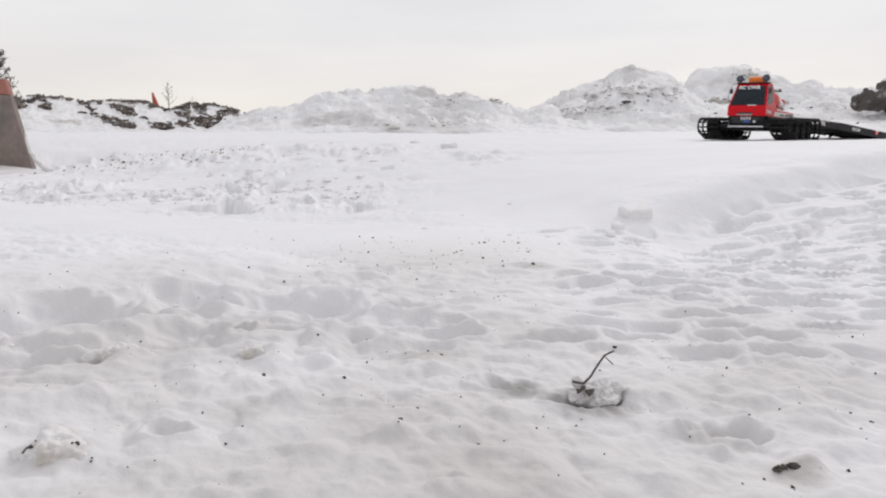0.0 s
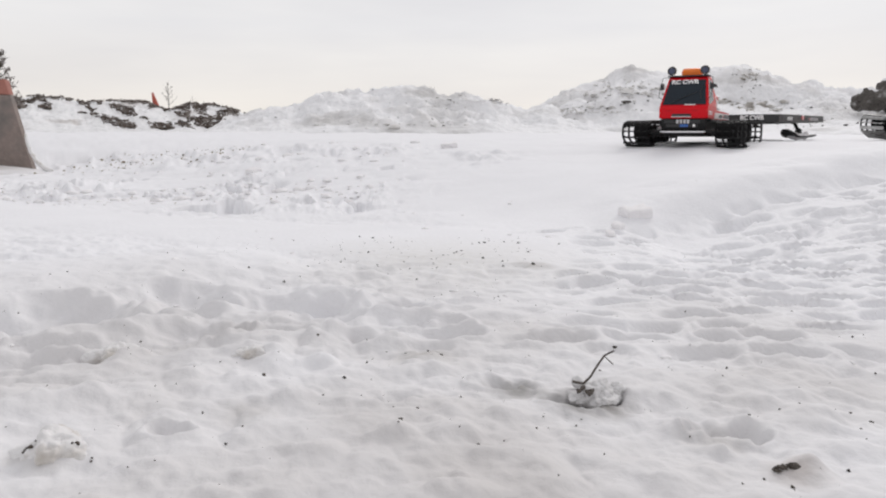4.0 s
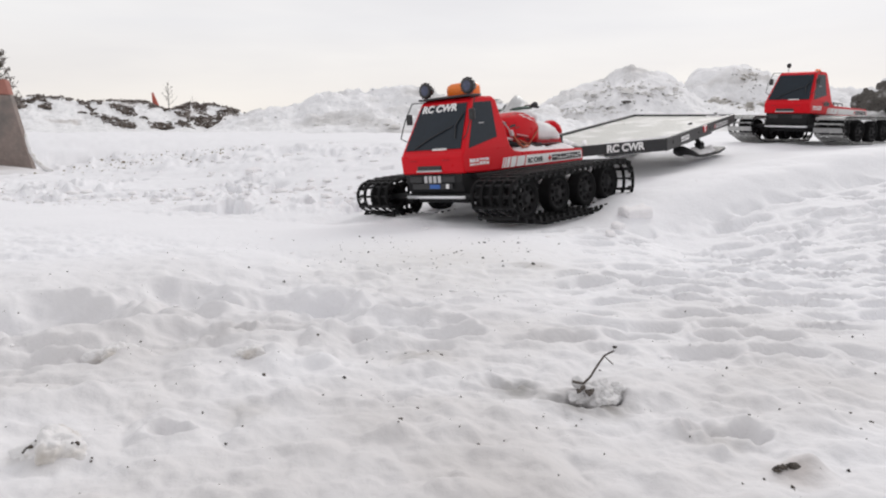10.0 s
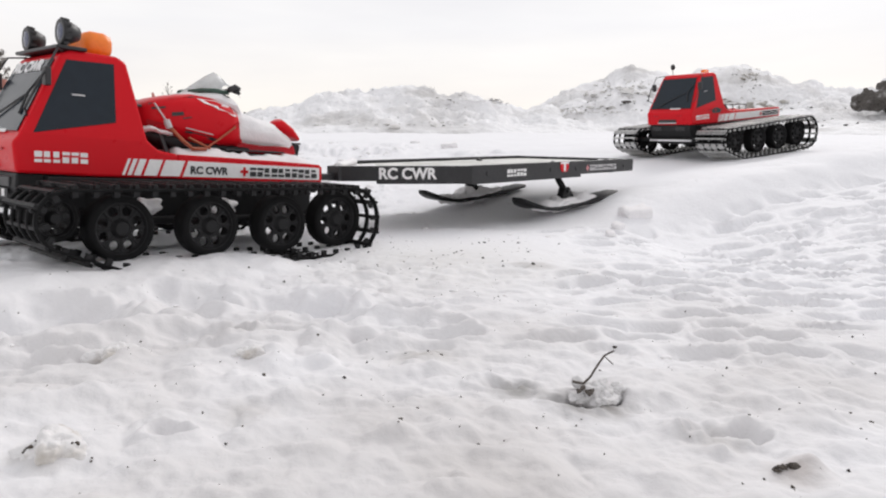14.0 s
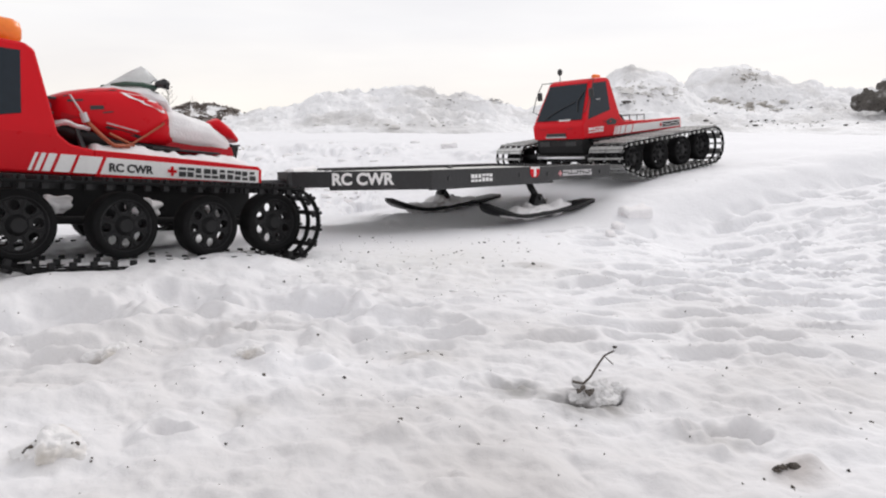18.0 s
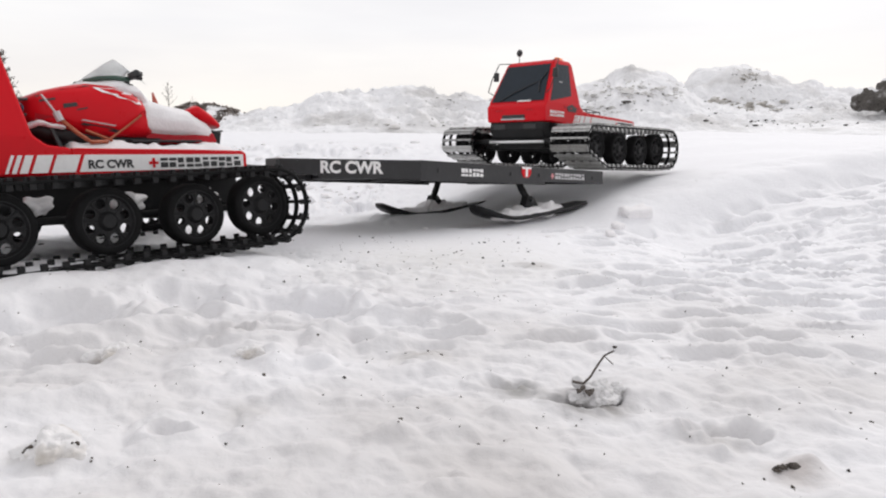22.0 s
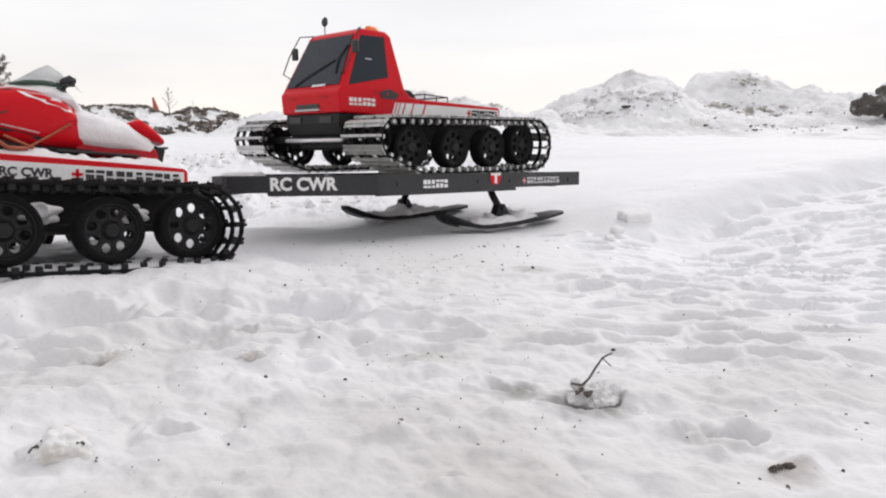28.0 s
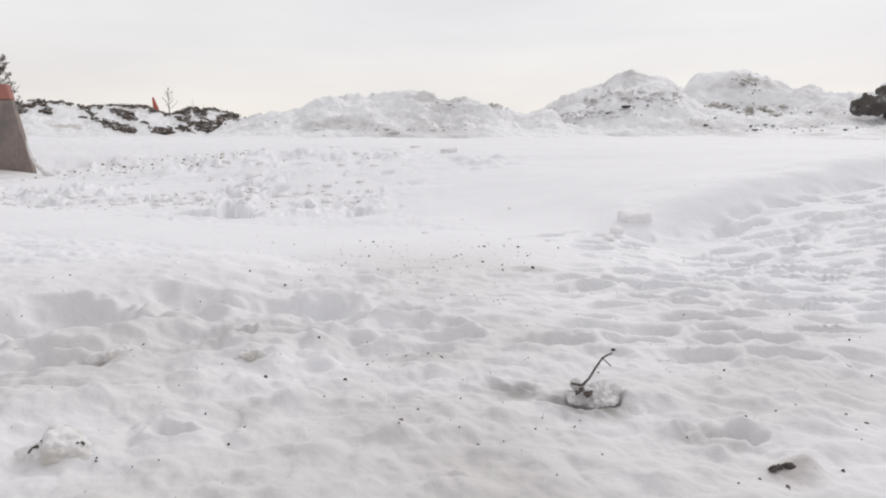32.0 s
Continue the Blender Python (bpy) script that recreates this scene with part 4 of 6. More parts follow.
        # engine cover and rails on the deck
        part("engine_cover", prism([(0.036, 0.0885), (0.040, 0.118), (0.004, 0.1155), (-0.012, 0.1000), (-0.014, 0.0885)], -0.034, 0.034, 0.003), M_BLACK, cat, "matt black engine cover")
        part("exhaust", tube([(0.0385, -0.012, 0.090), (0.0390, -0.012, 0.160), (0.0370, -0.012, 0.1735)], 0.0036, 10), M_INK, cat, "", True)
        for y in (-0.036, 0.036):
            part("deck_rail", tube([(-0.020, y, 0.0885), (-0.020, y, 0.1115), (-0.070, y, 0.1095), (-0.070, y, 0.0885)], 0.0011, 6), M_INK, cat)
            part("deck_rail", tube([(-0.045, y, 0.0885), (-0.045, y, 0.1105)], 0.0010, 6), M_INK, cat)
        part("deck_rail", tube([(-0.070, -0.036, 0.1095), (-0.070, 0.036, 0.1095)], 0.0011, 6), M_INK, cat)
        part("deck_rail", tube([(-0.020, -0.036, 0.1115), (-0.020, 0.036, 0.1115)], 0.0011, 6), M_INK, cat)
    return cat, rolling, cleats


cat_front, rolling_front, cleats_front = groomer("red model snow groomer with roof lamps and an orange roof pack", True)
cat_rear, rolling_rear, cleats_rear = groomer("red model snow groomer with bare metal track cleats", False)


# ---- the ski trailer ----
def ski_trailer():
    tr = thing("ski_trailer", "flat black ski trailer with a frosted deck", "trailer")
    half, tail, bend, tip, tip_half = 0.1245, -0.2593, 0.1576, 0.2869, 0.0100
    for s in (-1, 1):
        side = [(tail, 0.0682), (-0.098, 0.0682), (-0.100, 0.0640), (bend, 0.0640), (bend, 0.0890), (tail, 0.0890)]
        part("side_rail", prism(side, s * (half - 0.0055), s * half, 0.0007), M_DECKBLACK, tr, "black side rail")
        a, b = Vector((bend, s * half, 0)), Vector((tip, s * tip_half, 0))
        n = Vector((-(b - a).y, (b - a).x, 0)).normalized() * 0.0052 * s
        nose = bmesh.new()
        out = [(0.0, 0.0652), (0.72, 0.0652), (0.725, 0.0690), (1.0, 0.0690), (1.0, 0.0886), (0.0, 0.0886)]
        walls = [[nose.verts.new(a.lerp(b, u) + off + Vector((0, 0, z))) for u, z in out] for off in (Vector((0, 0, 0)), -n)]
        nose.faces.new(walls[0])
        nose.faces.new(walls[1][::-1])
        for k in range(6):
            nose.faces.new((walls[0][k], walls[1][k], walls[1][(k + 1) % 6], walls[0][(k + 1) % 6]))
        bmesh.ops.recalc_face_normals(nose, faces=nose.faces)
        part("nose_rail", bevelled(nose, 0.0006), M_DECKBLACK, tr, "black nose rail")
        for x in (0.1255, -0.0190, -0.0860, -0.2290):
            part("bolt", tube([(x, s * (half - 0.0005), 0.0775), (x, s * (half + 0.0010), 0.0775)], 0.0030, 10), M_INK, tr)
    part("nose_plate", box(tip - 0.0050, tip + 0.0030, -tip_half - 0.002, tip_half + 0.002, 0.0692, 0.0884, 0.0006), M_DECKBLACK, tr)
    part("tail_rail", box(tail, tail + 0.0052, -half + 0.0056, half - 0.0056, 0.0685, 0.0884, 0.0006), M_DECKBLACK, tr)
    deck = bmesh.new()
    pts = [(tail + 0.0053, -half + 0.0056), (bend - 0.002, -half + 0.0056), (tip - 0.012, -tip_half * 0.6), (tip - 0.012, tip_half * 0.6), (bend - 0.002, half - 0.0056), (tail + 0.0053, half - 0.0056)]
    slab([(x, y, 0.0805) for x, y in pts], 0.0035, deck)
    part("deck", deck, M_DECK, tr, "pale deck dusted with snow")
    # snow that lies along the rims of the deck
    for k, (x0, y0, x1, y1, r) in enumerate(((tail + 0.010, half - 0.011, tail + 0.040, half - 0.011, 0.0050), (tail + 0.012, half - 0.014, tail + 0.012, half - 0.060, 0.0040), (bend, -half + 0.0030, tip - 0.012, -tip_half, 0.0062),
                                          (bend - 0.05, half - 0.014, tip - 0.03, 0.010, 0.0042), (tip - 0.09, -0.03, tip - 0.03, 0.0, 0.0055))):
        lie = 0.0878 if k == 2 else 0.0840
        line = [Vector((x0, y0, lie)).lerp(Vector((x1, y1, lie)), q / 14) for q in range(15)]
        bm = tube([p + Vector((0.003 * noise.noise(p * 70), 0.003 * noise.noise(p * 70 + Vector((5, 0, 0))), 0)) for p in line], r, 8)
        for v in bm.verts:
            v.co.z = lie + (v.co.z - lie) * (0.75 + 0.55 * noise.noise(v.co * 130 + Vector((k * 7, 0, 0))))
        part("deck_snow", bm, M_CLOD, tr, "loose snow along the deck's rim", True)
    for x in (-0.2, -0.09, 0.03, 0.14):
        part("cross_member", box(x - 0.006, x + 0.006, -half + 0.006, half - 0.006, 0.067, 0.0800, 0.001), M_DECKBLACK, tr)
    part("drawbar", tube([(tip - 0.015, 0, 0.0745), (0.336, 0, 0.0755)], 0.0045, 10), M_DECKBLACK, tr)
    part("hitch_pin", tube([(0.331, 0, 0.0700), (0.331, 0, 0.0890)], 0.0022, 8), M_CHROME, tr)
    run = math.degrees(math.atan2(tip_half - half, tip - bend))
    mid = Vector((bend, half, 0)).lerp(Vector((tip, tip_half, 0)), 0.49) + Vector((-math.sin(radians(run)), math.cos(radians(run)), 0)) * 0.0003
    lettering("lettering", "RC CWR", 0.0142, Matrix.Translation(mid + Vector((0, 0, 0.0722))) @ pose(0, 0, 0, 90, 0, 180 + run), M_WHITE, tr, "white lettering on the nose rail", 0.97)
    glyph_row(half, 0.0845, 0.0405, 0.0715, 0.0815, 6, tr, "maker_mark", M_WHITE, "white maker's mark", 8)
    glyph_row(half, -0.1240, -0.2045, 0.0730, 0.0820, 10, tr, "name_mark", M_GREY, "grey maker's mark", 5)
    plus = box(-0.1215, -0.1125, half, half + 0.0006, 0.0763, 0.0783)
    box(-0.1180, -0.1160, half, half + 0.0006, 0.0730, 0.0816, 0, plus)
    part("cross_mark", plus, M_REDMARK, tr, "pale red cross mark")
    shield = prism([(-0.0420, 0.0885), (-0.0640, 0.0885), (-0.0635, 0.0790), (-0.0590, 0.0735), (-0.0470, 0.0735), (-0.0425, 0.0790)], half, half + 0.0007)
    part("shield", shield, M_RED, tr, "red shield badge")
    tee = box(-0.0635, -0.0425, half + 0.0006, half + 0.0012, 0.0855, 0.0884)
    box(-0.0555, -0.0505, half + 0.0006, half + 0.0012, 0.0745, 0.0856, 0, tee)
    part("shield_mark", tee, M_WHITE, tr)
    return tr


trailer = ski_trailer()


def trailer_ski(s):
    """One ski with its leg; it stays on the snow while the deck rocks."""
    ski = new("ski")
    ski.parent = trailer
    path = []
    for k in range(25):
        x = 0.120 - 0.262 * k / 24
        z = 0.003 + 0.020 * max(0.0, (x - 0.045) / 0.07) ** 1.7 + 0.004 * max(0.0, (-0.03 - x) / 0.11) ** 1.4
        path.append((x, z))
    bm = bmesh.new()
    ring = []
    for k, (x, z) in enumerate(path):
        w = 0.0240 * (1 - 0.62 * max(0, (x - 0.085) / 0.036) ** 2 - 0.45 * max(0, (-0.07 - x) / 0.072))
        ring.append([bm.verts.new((x, y, z + dz)) for y, dz in ((-w, 0.0), (w, 0.0), (w, 0.0048), (w * 0.8, 0.0056), (-w * 0.8, 0.0056), (-w, 0.0048))])
    for a, b in zip(ring, ring[1:]):
        for c in range(6):
            bm.faces.new((a[c], a[(c + 1) % 6], b[(c + 1) % 6], b[c]))
    bm.faces.new(ring[0][::-1])
    bm.faces.new(ring[-1])
    bmesh.ops.recalc_face_normals(bm, faces=bm.faces)
    part("runner", bm, M_BLACK, ski, "black upturned ski", True)
    part("ski_bracket", prism([(-0.027, 0.005), (-0.020, 0.005), (0.0, 0.018), (0.014, 0.005), (0.021, 0.005), (0.006, 0.033), (-0.006, 0.033)], -0.006, 0.006, 0.0006), M_BLACK, ski)
    part("ski_bolt", tube([(0, -0.010, 0.027), (0, 0.010, 0.027)], 0.003, 8), M_INK, ski)
    part("leg", tube([(0, 0, 0.028), (0.001, -s * 0.010, 0.044), (0.001, -s * 0.024, 0.0725)], 0.0052, 8), M_BLACK, ski, "", True)
    clods = bmesh.new()
    bmesh.ops.create_icosphere(clods, subdivisions=5, radius=1)
    for v in clods.verts:
        p = Vector((v.co.x * 0.082, v.co.y * 0.021, v.co.z * 0.0085))
        swell = noise.noise(p * 55 + Vector((s * 9, 0, 0))) + 0.6 * noise.noise(p * 120)
        v.co = p + v.co.normalized() * 0.0070 * swell + Vector((0, 0, 0.0080 + 0.016 * max(0.0, noise.noise(Vector((p.x * 38, 2 + s, 0)))) * (v.co.z > 0)))
    part("snow_crust", clods, M_CLOD, ski, "clods of snow on the ski", True)
    ski.matrix_basis = pose(-0.092, s * 0.100, 0.008)
    return ski


skis = [trailer_ski(s) for s in (-1, 1)]


# ---- the model snowmobile on the front groomer's deck ----
def loft(sections, bm=None):
    """A skin over closed cross-sections with equal numbers of points."""
    own = bmesh.new()
    rings = [[own.verts.new(p) for p in sec] for sec in sections]
    n = len(rings[0])
    for a, b in zip(rings, rings[1:]):
        for k in range(n):
            own.faces.new((a[k], a[(k + 1) % n], b[(k + 1) % n], b[k]))
    own.faces.new(rings[0][::-1])
    own.faces.new(rings[-1])
    bmesh.ops.recalc_face_normals(own, faces=own.faces)
    return joined(bm, own)


def rounded(x, y, z0, z1, w, n=14, power=2.6):
    """A rounded upright cross-section at x, w wide, from z0 to z1."""
    out = []
    for k in range(n):
        a = k * math.tau / n
        c, s = math.cos(a), math.sin(a)
        out.append((x, y + w / 2 * math.copysign(abs(c) ** (2 / power), c), (z0 + z1) / 2 + (z1 - z0) / 2 * math.copysign(abs(s) ** (2 / power), s)))
    return out


HOOD = ((0.0375, 0.131, 0.1460, 0.024), (0.031, 0.126, 0.1510, 0.042), (0.018, 0.1235, 0.1565, 0.054), (0.0, 0.1165, 0.1612, 0.062), (-0.018, 0.1105, 0.1645, 0.066), (-0.040, 0.1100, 0.1645, 0.068),
        (-0.058, 0.1100, 0.1600, 0.067), (-0.0675, 0.1105, 0.1525, 0.062), (-0.076, 0.1115, 0.1390, 0.052))


def hood_skin(x, z, y):
    """Just outside the hood's flank at x, z, on the side of y; inside it where y is small."""
    xs = [h[0] for h in HOOD][::-1]
    w, lo, hi = (float(np.interp(x, xs, [h[k] for h in HOOD][::-1])) for k in (3, 1, 2))
    f = min(0.999, abs((z - (lo + hi) / 2) / ((hi - lo) / 2)))
    out = w / 2 * (1 - f ** 3.4) ** (1 / 3.4) + 0.0007
    return 0.006 + math.copysign(out if abs(y) > 0.5 else out - 0.004, y)


def snowmobile():
    sled = thing("snowmobile", "small red model snowmobile covered with snow", "model vehicle")
    yc = 0.006
    part("hood", loft([rounded(x, yc, a, b, w, 26, 3.4) for x, a, b, w in HOOD]), M_RED, sled, "glossy red hood", True)
    part("belly_pan", loft([rounded(0.046, yc, 0.1130, 0.1220, 0.030), rounded(0.030, yc, 0.1110, 0.1270, 0.054), rounded(0.008, yc, 0.1045, 0.1215, 0.068), rounded(-0.020, yc, 0.1045, 0.1150, 0.062), rounded(-0.085, yc, 0.1045, 0.1140, 0.052)]), M_BLACK, sled, "black belly pan", True)
    part("tunnel", prism([(-0.070, 0.1060), (-0.140, 0.1045), (-0.150, 0.1080), (-0.146, 0.1180), (-0.070, 0.1180)], yc - 0.024, yc + 0.024, 0.002), M_DARKRED, sled)
    part("seat", loft([rounded(-0.070, yc, 0.114, 0.146, 0.034), rounded(-0.100, yc, 0.113, 0.139, 0.036), rounded(-0.130, yc, 0.112, 0.130, 0.036), rounded(-0.146, yc, 0.112, 0.122, 0.032)]), M_BLACK, sled, "", True)
    part("tail", loft([rounded(-0.1215, yc + 0.013, 0.1370, 0.1425, 0.018), rounded(-0.1305, yc + 0.013, 0.1310, 0.1475, 0.028), rounded(-0.143, yc + 0.012, 0.1270, 0.1405, 0.030), rounded(-0.1555, yc + 0.011, 0.1230, 0.1295, 0.022)]), M_RED, sled, "red tail cowl", True)
    part("rear_flap", prism([(-0.134, 0.1090), (-0.140, 0.1065), (-0.146, 0.1072), (-0.1535, 0.1030), (-0.1565, 0.1180), (-0.146, 0.1215)], yc - 0.022, yc + 0.022, 0.0008), M_BLACK, sled, "torn black rear flap")
    part("rear_bumper", tube([(-0.148, yc - 0.018, 0.1195), (-0.1610, yc - 0.016, 0.1205), (-0.1610, yc + 0.016, 0.1205), (-0.148, yc + 0.018, 0.1195)], 0.0012, 6), M_INK, sled)
    # clear windshield on a dark green trim, with handlebar and mirrors behind it
    skin = []
    for x, z, half in ((-0.016, 0.1660, 0.011), (-0.030, 0.1760, 0.016), (-0.044, 0.1860, 0.015), (-0.0535, 0.1915, 0.010), (-0.060, 0.1870, 0.013), (-0.0685, 0.1790, 0.019)):
        skin.append([(x - 0.010 * abs(q / 4.0) ** 2, yc + half * q / 4.0, z - (0.010 + 0.004 * half / 0.019) * abs(q / 4.0) ** 2.4) for q in range(-4, 5)])
    glass = bmesh.new()
    rows = [[glass.verts.new(p) for p in line] for line in skin]
    for a, b in zip(rows, rows[1:]):
        for q in range(8):
            glass.faces.new((a[q], a[q + 1], b[q + 1], b[q]))
    bmesh.ops.solidify(glass, geom=glass.faces[:], thickness=0.0010)
    bmesh.ops.recalc_face_normals(glass, faces=glass.faces)
    part("windshield", glass, M_FROST, sled, "clear windshield crusted with snow", True)
    for s in (-1, 1):
        part("screen_trim", tube([(-0.020, yc + s * 0.010, 0.1665), (-0.030, yc + s * 0.0195, 0.1690), (-0.044, yc + s * 0.0235, 0.1700), (-0.058, yc + s * 0.0250, 0.1690)], 0.0024, 7), M_GREEN, sled, "dark green screen trim", True)
        part("mirror", loft([rounded(-0.0560, yc + s * 0.028, 0.1690, 0.1745, 0.006), rounded(-0.0625, yc + s * 0.030, 0.1700, 0.1785, 0.009), rounded(-0.0680, yc + s * 0.030, 0.1715, 0.1765, 0.006)]), M_INK, sled, "", True)
    part("screen_base", loft([rounded(-0.022, yc, 0.160, 0.1660, 0.020), rounded(-0.045, yc, 0.160, 0.1700, 0.034), rounded(-0.066, yc, 0.150, 0.1680, 0.038)]), M_BLACK, sled, "", True)
    part("handlebar", tube([(-0.064, yc - 0.036, 0.1690), (-0.068, yc - 0.014, 0.1730), (-0.068, yc + 0.014, 0.1730), (-0.064, yc + 0.036, 0.1690)], 0.0020, 8), M_INK, sled)
    part("steering_post", tube([(-0.068, yc, 0.173), (-0.062, yc, 0.150)], 0.0025, 8), M_INK, sled)
    part("drive_track", prism([(-0.020, 0.0905), (-0.140, 0.0905), (-0.151, 0.0975), (-0.146, 0.1045), (-0.020, 0.1045)], yc - 0.017, yc + 0.017, 0.002), M_RUBBER, sled)
    part("front_bumper", tube([(0.034, yc - 0.018, 0.1465), (0.048, yc - 0.020, 0.1455), (0.0505, yc, 0.1445), (0.048, yc + 0.020, 0.1455), (0.034, yc + 0.018, 0.1465)], 0.0013, 6), M_INK, sled)
    part("front_bumper", tube([(0.036, yc - 0.018, 0.1330), (0.050, yc - 0.018, 0.1300), (0.0525, yc, 0.1295), (0.050, yc + 0.018, 0.1300), (0.036, yc + 0.018, 0.1330)], 0.0013, 6), M_INK, sled)
    for s in (-1, 1):
        y = yc + s * 0.036
        part("ski", prism([(0.050, 0.1080), (0.040, 0.0985), (0.028, 0.0925), (-0.040, 0.0915), (-0.040, 0.0935), (0.027, 0.0948), (0.038, 0.1005), (0.048, 0.1090)], y - 0.007, y + 0.007, 0.0004), M_BLACK, sled)
        part("bumper_post", tube([(0.049, yc + s * 0.020, 0.1455), (0.0505, yc + s * 0.018, 0.1300), (0.044, yc + s * 0.016, 0.1200)], 0.0012, 6), M_INK, sled)
        part("shock_cover", tube([(0.0180, yc + s * 0.0375, 0.1340), (0.0150, yc + s * 0.0385, 0.1260)], 0.0034, 8), M_GREY, sled, "pale shock cover")
        part("shock_rod", tube([(0.0260, yc + s * 0.0290, 0.1500), (0.0180, yc + s * 0.0375, 0.1330)], 0.0010, 6), M_GREY, sled)
        part("suspension_arm", tube([(0.0150, yc + s * 0.0385, 0.1270), (0.0020, yc + s * 0.0395, 0.1150), (-0.0095, yc + s * 0.0390, 0.1070), (-0.0250, yc + s * 0.0385, 0.1075)], 0.0021, 7), M_COPPER, sled, "orange-brown suspension arm", True)
        part("suspension_arm", tube([(-0.0070, yc + s * 0.0360, 0.1180), (-0.0300, yc + s * 0.0380, 0.1085)], 0.0015, 6), M_COPPER, sled)
        part("strap", tube([(-0.0250, yc + s * 0.0390, 0.1085), (-0.0440, yc + s * 0.0370, 0.1210), (-0.0620, yc + s * 0.0345, 0.1335)], 0.0011, 6), M_COPPER, sled, "orange-brown cord")
        part("running_board", box(-0.125, -0.050, min(yc + s * 0.020, yc + s * 0.036), max(yc + s * 0.020, yc + s * 0.036), 0.1075, 0.1095, 0.0006), M_INK, sled)
        # the first, dark red outline paints the deck's reflection on the lower hood
        for name, mat, out in (("lower_panel", M_DARKRED, [(0.030, 0.1300), (0.010, 0.1220), (-0.012, 0.1130), (-0.040, 0.1120), (-0.070, 0.1120), (-0.072, 0.1170), (-0.040, 0.1190), (-0.012, 0.1215), (0.012, 0.1300), (0.030, 0.1340)]),
                               ("side_vent", M_INK, [(-0.004, 0.1405), (0.008, 0.1385), (0.008, 0.1425), (-0.003, 0.1440)]),
                               ("side_vent", M_INK, [(0.026, 0.1440), (0.014, 0.1460), (0.014, 0.1480), (0.026, 0.1460)]),
                               ("side_vent", M_INK, [(-0.012, 0.1385), (-0.003, 0.1365), (-0.003, 0.1378), (-0.012, 0.1398)]),
                               ("side_mark", M_GREY, [(-0.006, 0.1275), (-0.036, 0.1225), (-0.037, 0.1234), (-0.007, 0.1285)]),
                               ("side_slot", M_INK, [(-0.006, 0.1235), (-0.038, 0.1165), (-0.044, 0.1180), (-0.030, 0.1215), (-0.007, 0.1255)]),
                               ("side_stripe", M_INK, [(0.028, 0.1495), (0.006, 0.1570), (-0.016, 0.1610), (-0.060, 0.1530), (-0.060, 0.1520), (-0.016, 0.1600), (0.006, 0.1560), (0.028, 0.1485)]),
                               ("side_stripe", M_DARKRED, [(-0.050, 0.1140), (-0.068, 0.1330), (-0.068, 0.1390), (-0.060, 0.1345), (-0.038, 0.1150)]),
                               ("side_snow", M_CLOD, [(-0.020, 0.1592), (-0.027, 0.1545), (-0.036, 0.1528), (-0.042, 0.1496), (-0.053, 0.1482), (-0.058, 0.1446), (-0.0645, 0.1440), (-0.0650, 0.1505), (-0.055, 0.1550), (-0.040, 0.1588)])):
            part(name, prism(out, 0.1 * s, 1 * s, 0, None, hood_skin), mat, sled)
        part("head_lamp", lathe([(0.0001, 0.0400), (0.0040, 0.0395), (0.0055, 0.0370), (0.0055, 0.0330)], 14, "x", (0, yc + s * 0.0085, 0.1390)), M_LENS, sled)
        part("ski_leg", tube([(0.020, y - s * 0.008, 0.120), (0.014, y, 0.096)], 0.0026, 6), M_INK, sled)
    # snow lying on it
    for name, rag, secs in (("hood_snow", 1.0, [rounded(-0.010, yc, 0.158, 0.1648, 0.026), rounded(-0.030, yc, 0.158, 0.1685, 0.046), rounded(-0.050, yc, 0.153, 0.1685, 0.062), rounded(-0.066, yc, 0.148, 0.1640, 0.058), rounded(-0.076, yc, 0.138, 0.1540, 0.050)]),
                            ("pan_snow", 1.2, [rounded(0.040, yc, 0.1190, 0.1235, 0.046), rounded(0.026, yc, 0.1200, 0.1280, 0.064), rounded(0.010, yc, 0.1170, 0.1225, 0.072)]),
                            ("seat_snow", 0.55, [rounded(-0.060, yc, 0.118, 0.1520, 0.048), rounded(-0.072, yc, 0.1125, 0.1540, 0.062), rounded(-0.086, yc, 0.1115, 0.1500, 0.064), rounded(-0.100, yc, 0.1110, 0.1465, 0.064), rounded(-0.120, yc, 0.1105, 0.1425, 0.060), rounded(-0.140, yc, 0.1095, 0.1310, 0.052), rounded(-0.151, yc, 0.1100, 0.1200, 0.036)])):
        bm = loft(secs)
        bmesh.ops.subdivide_edges(bm, edges=bm.edges, cuts=2, use_grid_fill=True)
        for v in bm.verts:
            v.co += Vector((0.3, 1, 1)) * rag * (0.0024 * noise.noise(v.co * 80) + 0.0012 * noise.noise(v.co * 230))
        part(name, bm, M_CLOD, sled, "crust of snow", True)
    return sled


M_GREEN = material("dark_green_plastic", (0.035, 0.075, 0.055), 0.45, 0, 0.2, 90, 0.1, 5)
M_FROST = material("frosted_plastic", (0.86, 0.87, 0.87), 0.35, 0, 0.12, 60, 0.2, 5)
M_COPPER = material("orange_brown_metal", (0.36, 0.10, 0.05), 0.4, 0.3, 0.2, 120, 0.1, 4)
sled = snowmobile()


